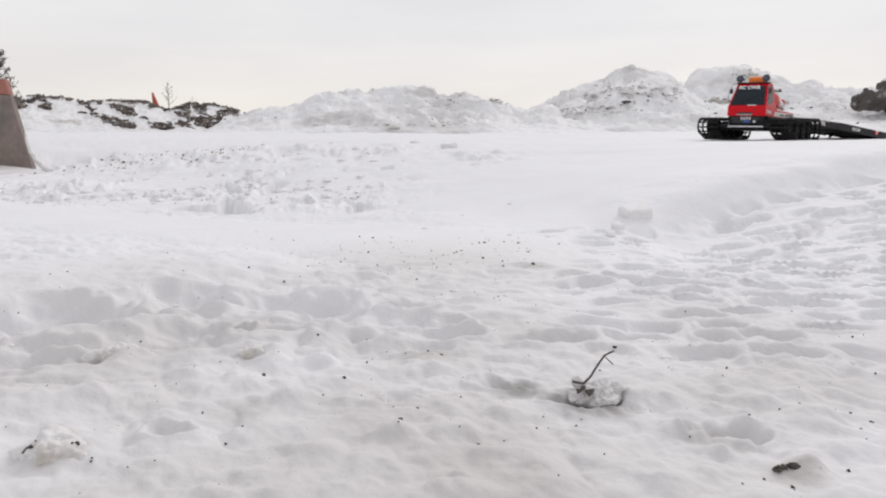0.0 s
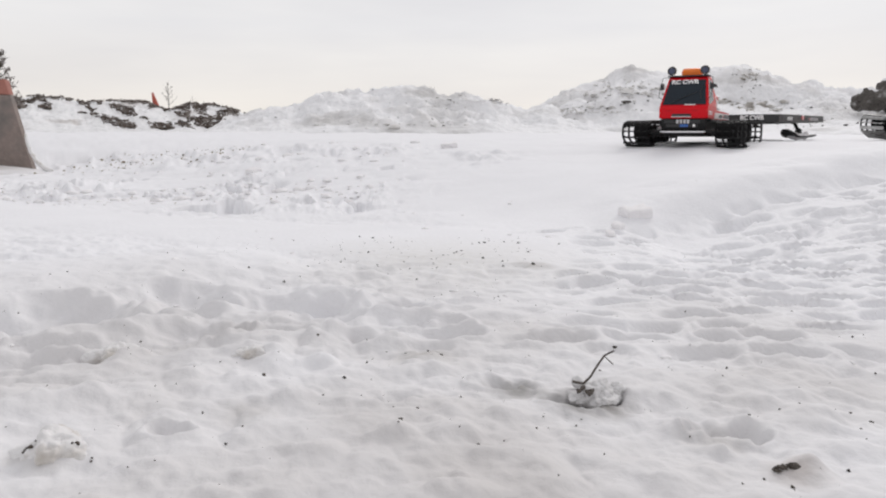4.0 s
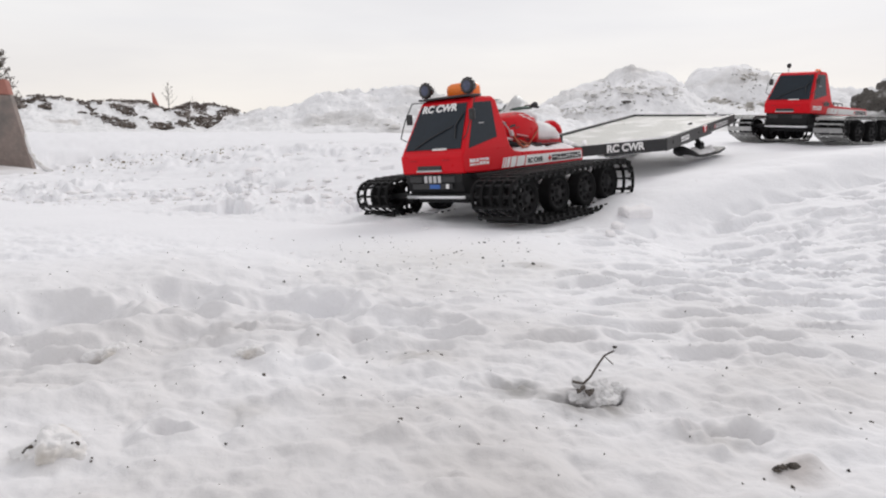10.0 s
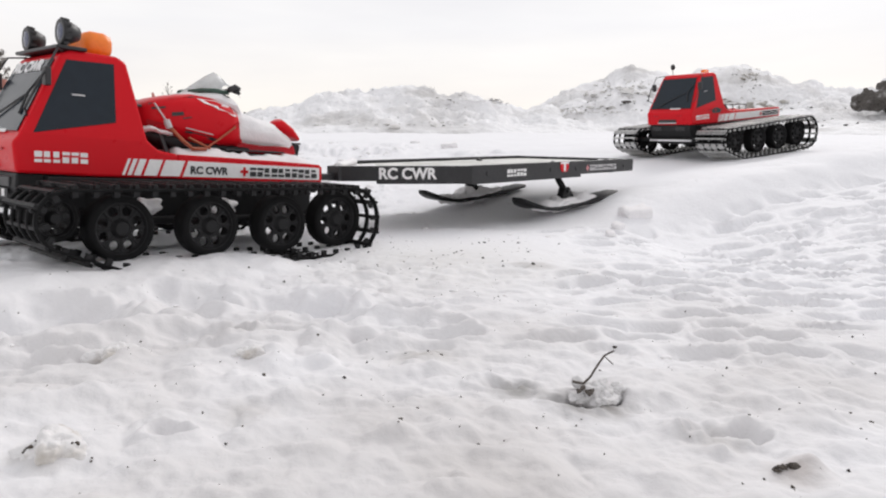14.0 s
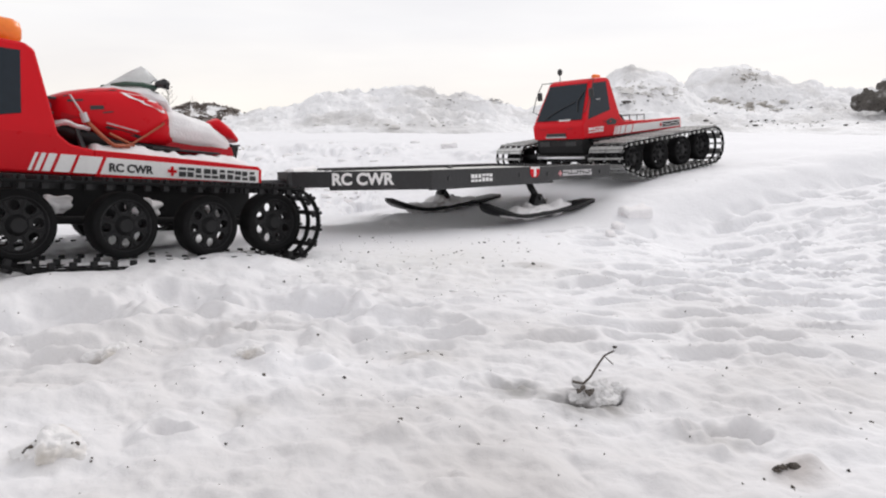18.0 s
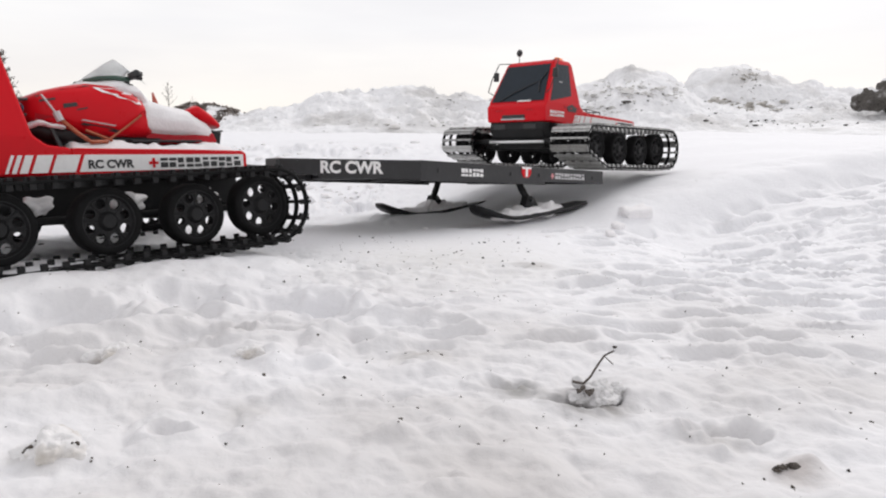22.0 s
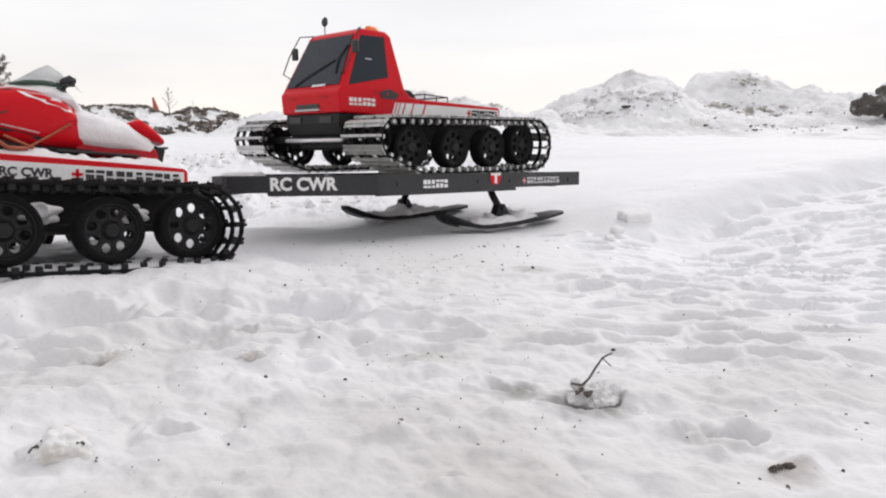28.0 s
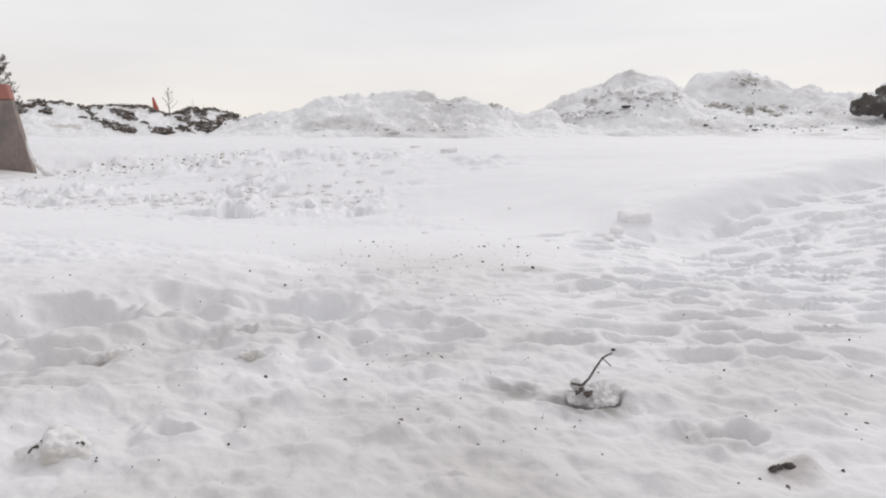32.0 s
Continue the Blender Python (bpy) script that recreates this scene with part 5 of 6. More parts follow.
def deck_snow():
    """Loose snow on the front groomer's deck, and packed between its wheels."""
    bm = bmesh.new()
    n, m = 60, 22
    grid = []
    for i in range(n):
        row = []
        for j in range(m):
            x, y = 0.012 - 0.172 * i / (n - 1), -0.054 + 0.108 * j / (m - 1)
            edge = min(1.0, (m - 1 - j) / 2.0, j / 2.0, i / 2.0, (n - 1 - i) / 2.0)
            z = 0.0890 + min(1.0, edge * 2) * 0.005 + edge * (0.0112 + 0.0050 * noise.noise(Vector((x * 40, y * 40, 1))) + 0.0028 * noise.noise(Vector((x * 120, y * 120, 4))) + 0.004 * (0.5 - i / n))
            row.append(bm.verts.new((x, y, z)))
        grid.append(row)
    for a, b in zip(grid, grid[1:]):
        for k in range(m - 1):
            bm.faces.new((a[k], a[k + 1], b[k + 1], b[k]))
    bmesh.ops.recalc_face_normals(bm, faces=bm.faces)
    part("deck_snow", bm, M_CLOD, cat_front, "loose snow on the deck", True)
    for s in (-1, 1):
        for x in (0.056, -0.024, -0.100):
            bm = bmesh.new()
            bmesh.ops.create_icosphere(bm, subdivisions=4, radius=1)
            for v in bm.verts:
                p = Vector((v.co.x * 0.014, v.co.y * 0.010, v.co.z * 0.0075))
                v.co = p * (1 + 0.8 * noise.noise(p * 130 + Vector((x * 50, s, 0)))) + Vector((x, s * 0.080, 0.050))
            part("packed_snow", bm, M_CLOD, cat_front, "snow packed between the wheels", True)


deck_snow()


# ---- round the yard ----
def board_ramp():
    ramp = thing("ramp_board", "weathered grey plywood ramp with a faded red upper edge", "ramp")
    z0, z1, z2 = -0.03, 0.262, 0.315
    part("panel", prism([(0.006, z0), (-0.062 * z1 / 0.31, z1), (-0.80, z1), (-0.80, z0)], -0.018, 0.018, 0.003), M_WOOD, ramp, "grey plywood panel")
    part("upper_board", prism([(-0.053, z1 + 0.001), (-0.064, z2), (-0.80, z2), (-0.80, z1 + 0.001)], -0.021, 0.021, 0.003), M_RUST, ramp, "faded red board")
    part("batten", box(-0.80, -0.06, 0.019, 0.045, 0.20, 0.24, 0.003), M_WOOD, ramp)
    ramp.matrix_basis = pose(-1.46, 2.54, float(broad(np.float64(-1.46), np.float64(2.54))), 0, 0, 10)
    return ramp


board_ramp()


def drift(name, label, x, y, lx, ly, h, seed, turn=0):
    bm = bmesh.new()
    n = 28
    rows = []
    for i in range(n + 1):
        row = []
        for j in range(n + 1):
            u, v = i / n * 2 - 1, j / n * 2 - 1
            f = max(0.0, 1 - u * u) * max(0.0, 1 - v * v)
            row.append(bm.verts.new((u * lx, v * ly, h * f * (1 + 0.35 * noise.noise(Vector((u * 3, v * 3, seed)))) - 0.01)))
        rows.append(row)
    for a, b in zip(rows, rows[1:]):
        for k in range(n):
            bm.faces.new((a[k], b[k], b[k + 1], a[k + 1]))
    ob = part(name, bm, M_SNOW, None, "", True)
    ob.matrix_basis = pose(x, y, float(broad(np.float64(x), np.float64(y))), 0, 0, turn)
    return tagged(ob, label, "snow", kind="structure")


drift("snow_drift", "smooth drift of snow at the foot of a board", -1.74, 2.38, 0.45, 0.16, 0.045, 1, 8)
curl = part("snow_curl", tube([(-1.470, 2.52, 0.122), (-1.462, 2.51, 0.095), (-1.448, 2.50, 0.062), (-1.425, 2.49, 0.030), (-1.392, 2.48, 0.004), (-1.360, 2.47, -0.010)], 0.0045, 8, None, 0.0090), M_DIRTSNOW, None, "", True)
tagged(curl, "thin curl of grey snow leaning on a board", "snow", kind="structure")


def sapling(label, x, y, z, h, seed, limbs, needles):
    """A small bare or needled sapling: tapered stem, limbs, and tufts of needles."""
    rnd = random.Random(seed)
    tree = thing("sapling", label, "tree")
    tree.matrix_basis = pose(x, y, z)
    part("trunk", tube([(0, 0, -0.1 * h), (0.02 * h, 0, 0.4 * h), (0.0, 0.01 * h, h)], h * 0.018, 7, None, h * 0.004), M_TWIG, tree)
    branch, leaves = bmesh.new(), bmesh.new()
    for k in range(limbs):
        f = 0.2 + 0.75 * k / limbs
        a = k * 2.4 + rnd.uniform(-0.3, 0.3)
        reach = h * (0.34 - 0.26 * f) * rnd.uniform(0.8, 1.2)
        p = Vector((0, 0, f * h))
        q = p + Vector((math.cos(a) * reach, math.sin(a) * reach, reach * 0.9))
        tube([p, p.lerp(q, 0.5) + Vector((0, 0, -0.05 * reach)), q], h * 0.007, 5, branch, h * 0.002)
        for j in range(needles):
            c = p.lerp(q, rnd.uniform(0.25, 1.05)) + Vector((rnd.uniform(-1, 1), rnd.uniform(-1, 1), rnd.uniform(-1, 1))) * h * 0.02
            d = Vector((rnd.uniform(-1, 1), rnd.uniform(-1, 1), rnd.uniform(0.1, 1))).normalized() * h * rnd.uniform(0.03, 0.06)
            w = d.orthogonal().normalized() * h * 0.006
            leaves.faces.new([leaves.verts.new(c - w), leaves.verts.new(c + w), leaves.verts.new(c + d)])
    part("limbs", branch, M_TWIG, tree)
    part("crown", leaves, M_HEATH, tree)
    return tree


sapling("small frosted conifer sapling behind a board", -2.47, 4.0, 0.10, 0.47, 3, 26, 46)
sapling("bare thin sapling on a snowy bank", -10.75, 28.2, 0.98, 1.12, 5, 12, 12)
sapling("dry weed stalk on a snowy bank", -9.7, 27.9, 1.15, 0.45, 7, 7, 8)


def marker_cone(x, y, z):
    cone = thing("marker_cone", "faded red marker cone leaning on a snowy bank", "cone")
    part("body", lathe([(0.15, 0.0), (0.14, 0.03), (0.04, 0.68), (0.025, 0.70)], 18, "z"), M_CONE, cone, "", True)
    part("base", box(-0.18, 0.18, -0.18, 0.18, -0.08, 0.02, 0.01), M_INK, cone)
    cone.matrix_basis = pose(x, y, z, 0, -12, 0)
    return cone


marker_cone(-11.12, 28.0, 1.0)


def boulder(label, x, y, z, r, seed, cap):
    rock = thing("boulder", label, "rock", "rocks by the heaps")
    rock.matrix_basis = pose(x, y, z)
    bm = bmesh.new()
    bmesh.ops.create_icosphere(bm, subdivisions=4, radius=r, matrix=Matrix.Diagonal((1.15, 1.0, 0.85, 1)))
    for v in bm.verts:
        q = v.co / r + Vector((seed, 0, 0))
        v.co *= 1 + 0.38 * noise.cell(q * 1.3) * 0.4 + 0.30 * noise.noise(q * 1.4) + 0.12 * noise.noise(q * 4) + 0.05 * noise.noise(q * 11)
    part("stone", bm, M_ROCK, rock)
    bm = bmesh.new()
    bmesh.ops.create_icosphere(bm, subdivisions=4, radius=r * cap, matrix=Matrix.Translation((0.25 * r, 0.40 * r, 0.48 * r)) @ Matrix.Diagonal((1.15, 1.0, 0.55, 1)))
    for v in bm.verts:
        q = v.co / r + Vector((seed + 5, 0, 0))
        v.co *= 1 + 0.16 * noise.noise(q * 1.6) + 0.06 * noise.noise(q * 5)
    part("snow_cap", bm, M_CLODFAR, rock, "cap of snow", True)
    return rock


M_CLODFAR = material("heaped_snow", (0.82, 0.82, 0.835), 0.8, 0, 0.06, 3, 0.3, 6, spec=0.2)
boulder("dark boulder half covered with snow", 11.95, 20.2, 1.04, 0.36, 1, 0.75)
boulder("dark boulder half covered with snow", 13.1, 20.6, 1.25, 0.62, 2, 0.80)
boulder("dark boulder half covered with snow", 12.75, 20.1, 0.98, 0.26, 3, 0.70)


def broken_block(label, x, y, lx, ly, lz, turn, seed):
    """A broken-off chunk of packed snow with rounded edges."""
    bm = box(-lx, lx, -ly, ly, -lz, lz, min(ly, lz) * 0.45)
    bmesh.ops.subdivide_edges(bm, edges=bm.edges, cuts=3, use_grid_fill=True)
    for v in bm.verts:
        v.co += Vector((1, 1, 0.6)) * lz * (0.55 * noise.noise(v.co * 45 + Vector((seed, 0, 0))) + 0.28 * noise.noise(v.co * 130))
    ob = part("snow_block", bm, M_CLOD, None, "", True)
    ob.matrix_basis = pose(x, y, float(ground_z(x, y)) + lz * 0.20, 5, -4, turn)
    return tagged(ob, label, "snow block", "broken blocks of snow")


for x, y, lx, ly, lz, turn, seed in ((0.281, 1.027, 0.0215, 0.0150, 0.0085, 18, 1), (0.243, 0.974, 0.0080, 0.0075, 0.0060, 40, 2), (0.220, 0.917, 0.0070, 0.0060, 0.0060, 5, 6)):
    broken_block("broken chunk of packed snow at the end of a berm", x, y, lx, ly, lz, turn, seed)
broken_block("small block of snow on packed snow", 0.020, 2.30, 0.025, 0.016, 0.012, 10, 4)
broken_block("small block of snow on packed snow", -0.52, 1.95, 0.020, 0.016, 0.012, 60, 5)


# ---- small things on the snow ----
def stone_mesh(seed, r, sub=2, flat=0.7, jag=0.35):
    bm = bmesh.new()
    bmesh.ops.create_icosphere(bm, subdivisions=sub, radius=r, matrix=Matrix.Diagonal((1.15, 0.95, flat, 1)))
    for v in bm.verts:
        v.co *= 1 + jag * noise.noise(v.co / r * 1.3 + Vector((seed, 0, 0)))
    return bm


def pebbles():
    meshes = []
    for k in range(5):
        ob = part("pebble", stone_mesh(k * 7.1, 0.0014, 1, 0.75, 0.6), M_GRIT)
        meshes.append(ob.data)
        bpy.data.objects.remove(ob)
    spots = ((0.041, 0.708, 1.7), (0.089, 0.682, 2.6), (-0.170, 0.608, 1.6), (-0.101, 0.687, 1.3), (-0.075, 0.663, 1.3), (0.155, 0.370, 1.0), (-0.081, 0.248, 0.8),
             (-0.079, 0.263, 0.8), (-0.099, 0.276, 0.7), (0.151, 0.246, 0.9), (0.103, 0.407, 1.6), (0.290, 0.562, 0.9), (-0.001, 0.371, 1.7), (-0.008, 0.372, 1.0),
             (-0.129, 0.662, 1.0), (0.270, 0.505, 0.9), (0.273, 0.455, 1.2), (0.061, 0.251, 0.6), (0.006, 0.419, 0.7), (0.040, 0.540, 0.8), (-0.047, 0.323, 1.2),
             (-0.039, 0.347, 0.7), (0.124, 0.373, 0.6), (0.165, 0.269, 0.6))
    for k, (x, y, s) in enumerate(spots):
        ob = new("pebble", meshes[k % 5])
        ob.matrix_basis = pose(x, y, float(ground_z(x, y)) + 0.0002 * s, k * 31, k * 17, k * 53) @ Matrix.Diagonal((s * 0.62, s * 0.58, s * 0.55, 1))
        tagged(ob, "small dark pebble lying on trodden snow", "pebble", "pebbles on the snow")


pebbles()


def grit(name, label, count, area, size, mat, seed):
    """Fine dark grit scattered over the snow."""
    rnd = np.random.RandomState(seed)
    x0, x1, y0, y1 = area
    x, y = rnd.uniform(x0, x1, count), y0 * (y1 / y0) ** rnd.uniform(0, 1, count)
    r = size * rnd.lognormal(0, 0.55, count)
    return scatter(name, label, "grit", np.stack([x, y, ground_z(x, y) + 0.2 * r, r, r * 0.8, r * 0.7], -1), mat, 0.35, seed)


grit("grit", "fine dark grit scattered on trodden snow", 520, (-0.32, 0.36, 0.2, 0.85), 0.00036, M_GRIT, 3)
grit("grit", "dark crumbs in a patch on packed snow", 90, (-0.12, 0.10, 0.66, 0.86), 0.0006, M_GRIT, 5)
grit("straw_crumbs", "yellow-brown straw crumbs on lumpy snow", 240, (-1.36, -0.72, 2.30, 2.85), 0.0024, M_STRAW, 7)
grit("straw_crumbs", "brown crumbs scattered over lumpy snow", 70, (-1.2, -0.3, 1.35, 1.75), 0.0011, M_STRAW, 17)


def clods(name, label, count, area, size, seed):
    rnd = np.random.RandomState(seed)
    x0, x1, y0, y1 = area
    x, y = rnd.uniform(x0, x1, count), rnd.uniform(y0, y1, count)
    r = size * rnd.lognormal(0, 0.5, count)
    return scatter(name, label, "snow", np.stack([x, y, ground_z(x, y) + 0.05 * r, r * 1.4, r * 0.9, r * 0.55], -1), M_CLOD, 0.22, seed, 2, True)


clods("snow_crumbs", "crumbs of snow along a smooth track", 26, (-0.25, 0.45, 0.72, 1.25), 0.0018, 8)
clods("snow_crumbs", "broken snow crumbs behind a track", 260, (-1.2, -0.10, 1.32, 1.72), 0.0042, 9)
clods("snow_crumbs", "broken snow crumbs on a rough slope", 90, (-1.5, -0.1, 1.9, 2.8), 0.0065, 19)
clods("snow_crumbs", "small crumbs of snow in trodden snow", 36, (-0.3, 0.4, 0.36, 0.7), 0.0012, 10)


def lump(label, x, y, r, seed, flat=0.75):
    bm = stone_mesh(seed, r, 5, flat, 0.5)
    for v in bm.verts:
        v.co += v.co.normalized() * r * (0.16 * noise.noise(v.co / r * 3) + 0.08 * noise.noise(v.co / r * 8))
    ob = part("snow_lump", bm, M_DIRTSNOW, None, "", True)
    ob.matrix_basis = pose(x, y, float(ground_z(x, y)) - r * 0.24)
    return tagged(ob, label, "snow lump", "lumps of snow")


icy = lump("round lump of icy snow with dirt on its rim", -0.1395, 0.236, 0.0112, 2.2, 0.68)
lump("knob of snow with a dark fleck", -0.174, 0.358, 0.010, 5.0, 0.5)
lump("rough knob of loose snow in a print", -0.104, 0.362, 0.0075, 8.0, 0.6)
for k, (x, y, z, size) in enumerate(((-0.80, -0.35, 0.30, 1.3), (-0.62, -0.35, 0.50, 1.2), (-0.72, -0.30, 0.42, 0.9), (-0.45, -0.25, 0.72, 0.6), (0.85, -0.20, 0.40, 1.1), (0.74, -0.25, 0.42, 0.6), (0.02, -0.98, 0.10, 0.9))):
    way = Vector((x, y, z)).normalized()
    on = max(icy.data.vertices, key=lambda v: v.co.normalized().dot(way)).co
    ob = part("pebble", stone_mesh(k + 40, 0.0008 * size, 2, 0.8, 0.7), M_GRIT)
    ob.matrix_basis = icy.matrix_basis @ Matrix.Translation(on)
    tagged(ob, "dark crumb of dirt on icy snow", "pebble", "pebbles on the snow")


def twig_tuft():
    tuft = thing("dry_weed", "dry bent weed stalk frozen into a grey clump of ice", "weed")
    base = float(ground_z(0.0715, 0.320))
    tuft.matrix_basis = pose(0.0715, 0.320, base)
    for k, (x, y, r, flat) in enumerate(((0.0020, 0.0030, 0.0100, 0.66), (0.0100, 0.0020, 0.0060, 0.75), (-0.0060, -0.0020, 0.0058, 0.45), (0.0040, -0.0060, 0.0060, 0.45))):
        bm = stone_mesh(k * 5.3 + 3, r, 5, flat, 0.55)
        for v in bm.verts:
            v.co += v.co.normalized() * r * (0.22 * noise.noise(v.co / r * 2.6 + Vector((k, 0, 0))) + 0.12 * noise.noise(v.co / r * 7))
        part("ice_clump", bm, M_ICE, tuft, "grey clump of ice", True).location = (x, y, -0.0012)
    part("stalk", tube([(-0.0050, 0.001, 0.0040), (-0.0012, 0.002, 0.0075), (0.0020, 0.003, 0.0125), (0.0052, 0.0035, 0.0172), (0.0068, 0.0035, 0.0182), (0.0098, 0.0035, 0.0196)], 0.00062, 6, None, 0.0004), M_TWIG, tuft)
    part("stalk", tube([(0.0052, 0.0035, 0.0172), (0.0076, 0.002, 0.0150), (0.0090, 0.001, 0.0138)], 0.00028, 5), M_TWIG, tuft)
    part("stalk", tube([(-0.0050, 0.001, 0.0044), (-0.0085, -0.001, 0.0056), (-0.0104, -0.001, 0.0060)], 0.0007, 5), M_TWIG, tuft)
    rnd = random.Random(4)
    for k in range(7):
        ob = part("husk", stone_mesh(k + 70, 0.0013 * rnd.uniform(0.6, 1.4), 2, 0.6, 0.9), M_TWIG, tuft)
        ob.matrix_basis = pose(-0.0060 + rnd.gauss(0, 0.0022), -0.006 + rnd.gauss(0, 0.0016), 0.0030 + 0.0007 * (k % 3), 0, rnd.uniform(-40, 40), rnd.uniform(0, 180))
    return tuft


twig_tuft()


def bark_scrap():
    scrap = thing("bark_scrap", "dark scrap of bark half sunk in snow", "bark")
    scrap.matrix_basis = pose(0.1265, 0.2425, float(ground_z(0.1265, 0.2425)), 0, 0, 8)
    rnd = random.Random(9)
    for k in range(16):
        ob = part("flake", stone_mesh(k * 3.3 + 60, 0.0009 * rnd.uniform(0.6, 1.5), 2, 0.6, 0.9), M_GRIT, scrap)
        ob.matrix_basis = pose(rnd.gauss(0, 0.0032), rnd.gauss(0, 0.0008), 0.0002 + rnd.uniform(0, 0.0010), 0, rnd.uniform(-30, 30), rnd.uniform(0, 180))
    return scrap


bark_scrap()


# ---- the ways of the moving things: seconds, metres, degrees ----
FRONT_ROWS = (
    (0, 1.1104, 2.512, 0.1019, -0.99, -0.73, -131.09),
    (0.5, 1.0666, 2.4559, 0.1048, -0.88, -0.38, -134.42),
    (1, 1.0201, 2.3973, 0.1033, -0.47, -0.14, -136.12),
    (1.5, 0.9704, 2.3352, 0.0996, 0.11, -0.05, -135.52),
    (2, 0.9171, 2.2719, 0.0953, 0.51, -0.05, -133.39),
    (2.5, 0.8591, 2.2093, 0.0914, 1.18, 0.07, -130.42),
    (3, 0.8052, 2.1448, 0.0892, 0.97, 0.06, -126.22),
    (3.5, 0.755, 2.08, 0.0885, 0.29, -0.12, -121.93),
    (5.5, 0.5635, 1.7629, 0.072, 0.31, 2.28, -119.94),
    (6, 0.5214, 1.6941, 0.0708, 1.55, 3.05, -120.25),
    (6.5, 0.4747, 1.6265, 0.0655, 1.02, 1.89, -121),
    (7, 0.4287, 1.5589, 0.0574, 1.02, 1.06, -121.79),
    (7.5, 0.3851, 1.4905, 0.0522, 2.36, 0.7, -122.66),
    (8, 0.3336, 1.4263, 0.0503, 3.31, 0.62, -126.83),
    (8.5, 0.2787, 1.3705, 0.0301, 6.66, 7.04, -129.93),
    (9, 0.2162, 1.2861, 0.0139, 7.38, 10.86, -132.54),
    (9.5, 0.1557, 1.2279, 0.0033, 5.08, 6.06, -132.25),
    (10, 0.0951, 1.1635, -0.0062, 3.31, 2.39, -131.8),
    (10.5, 0.0401, 1.1053, -0.0074, 1.43, 0.29, -131.49),
    (11, -0.013, 1.0541, -0.0081, 1.18, -0.1, -131.99),
    (11.5, -0.0609, 1.0047, -0.0087, 1.51, -0.35, -132.15),
    (12, -0.1118, 0.9502, -0.009, 2.72, -1.84, -131.28),
    (12.5, -0.1631, 0.8911, -0.0075, 1.82, -2.96, -130.41),
    (13, -0.213, 0.8428, -0.0048, 1.96, -2.62, -131.22),
    (13.5, -0.258, 0.7916, -0.001, 1.75, -2.57, -131.9),
    (14, -0.3019, 0.7485, 0.0036, -0.35, -3.99, -131.91),
    (14.5, -0.324, 0.7279, 0.0052, 0.28, -5.26, -132.85),
    (16.5, -0.3559, 0.6854, 0.007, 1.74, -5.78, -130.9),
    (17, -0.3559, 0.6854, 0.007, 1.74, -5.78, -130.89),
    (17.5, -0.3559, 0.6854, 0.007, 1.74, -5.78, -130.88),
    (18, -0.356, 0.6854, 0.007, 1.71, -5.79, -130.87),
    (18.5, -0.3562, 0.6862, 0.007, 1.66, -5.76, -131.09),
    (19, -0.3621, 0.6857, 0.0057, 2.2, -4.47, -132.59),
    (19.5, -0.3657, 0.6879, 0.005, 3.57, -2.33, -132.36),
    (20, -0.3648, 0.6856, 0.0051, 3.92, -1.79, -132.22),
    (20.5, -0.3642, 0.6852, 0.005, 3.65, -2.22, -131.8),
    (21, -0.3631, 0.6825, 0.0067, 3.61, -1.28, -131.84),
    (21.5, -0.3629, 0.6815, 0.0081, 4, -0.37, -131.67),
    (22, -0.3632, 0.6831, 0.0072, 4.18, -0.58, -131.5),
    (22.5, -0.3633, 0.6844, 0.0059, 4.75, -1.09, -131.82),
    (23, -0.363, 0.6853, 0.0067, 4.63, -0.5, -132.22),
    (23.5, -0.3621, 0.6867, 0.0083, 4.58, -0.08, -132.36),
    (24, -0.3613, 0.6864, 0.0092, 4.65, 0.27, -132.31),
    (24.5, -0.3643, 0.6862, 0.0059, 4.35, -1.37, -132.32),
    (25, -0.3646, 0.6857, 0.0047, 3.87, -2.31, -131.95),
    (25.5, -0.3642, 0.6846, 0.0037, 3.54, -3.45, -131.95),
    (27.5, -0.3711, 0.6953, 0.0034, 2.88, -5.49, -133.75),
    (28, -0.4138, 0.6217, 0.0073, 5.28, -5.08, -134.25),
    (28.5, -0.4973, 0.5501, 0.012, 4.9, -4.57, -134.72),
    (29, -0.591, 0.4507, 0.0134, 2.27, -3.62, -134.64),
    (29.5, -0.6534, 0.3485, 0.0018, 3.14, -2.04, -132.8),
    (30, -0.7655, 0.325, 0.0157, 0.96, -2.28, -136.54),
    (30.5, -0.8061, 0.1607, 0.0332, -0.83, -2.31, -131.47),
    (31, -0.8553, -0.009, 0.0358, -1.5, -2.4, -129),
    (32, -0.9776, -0.2938, 0.0358, -1.5, -2.4, -127),
)
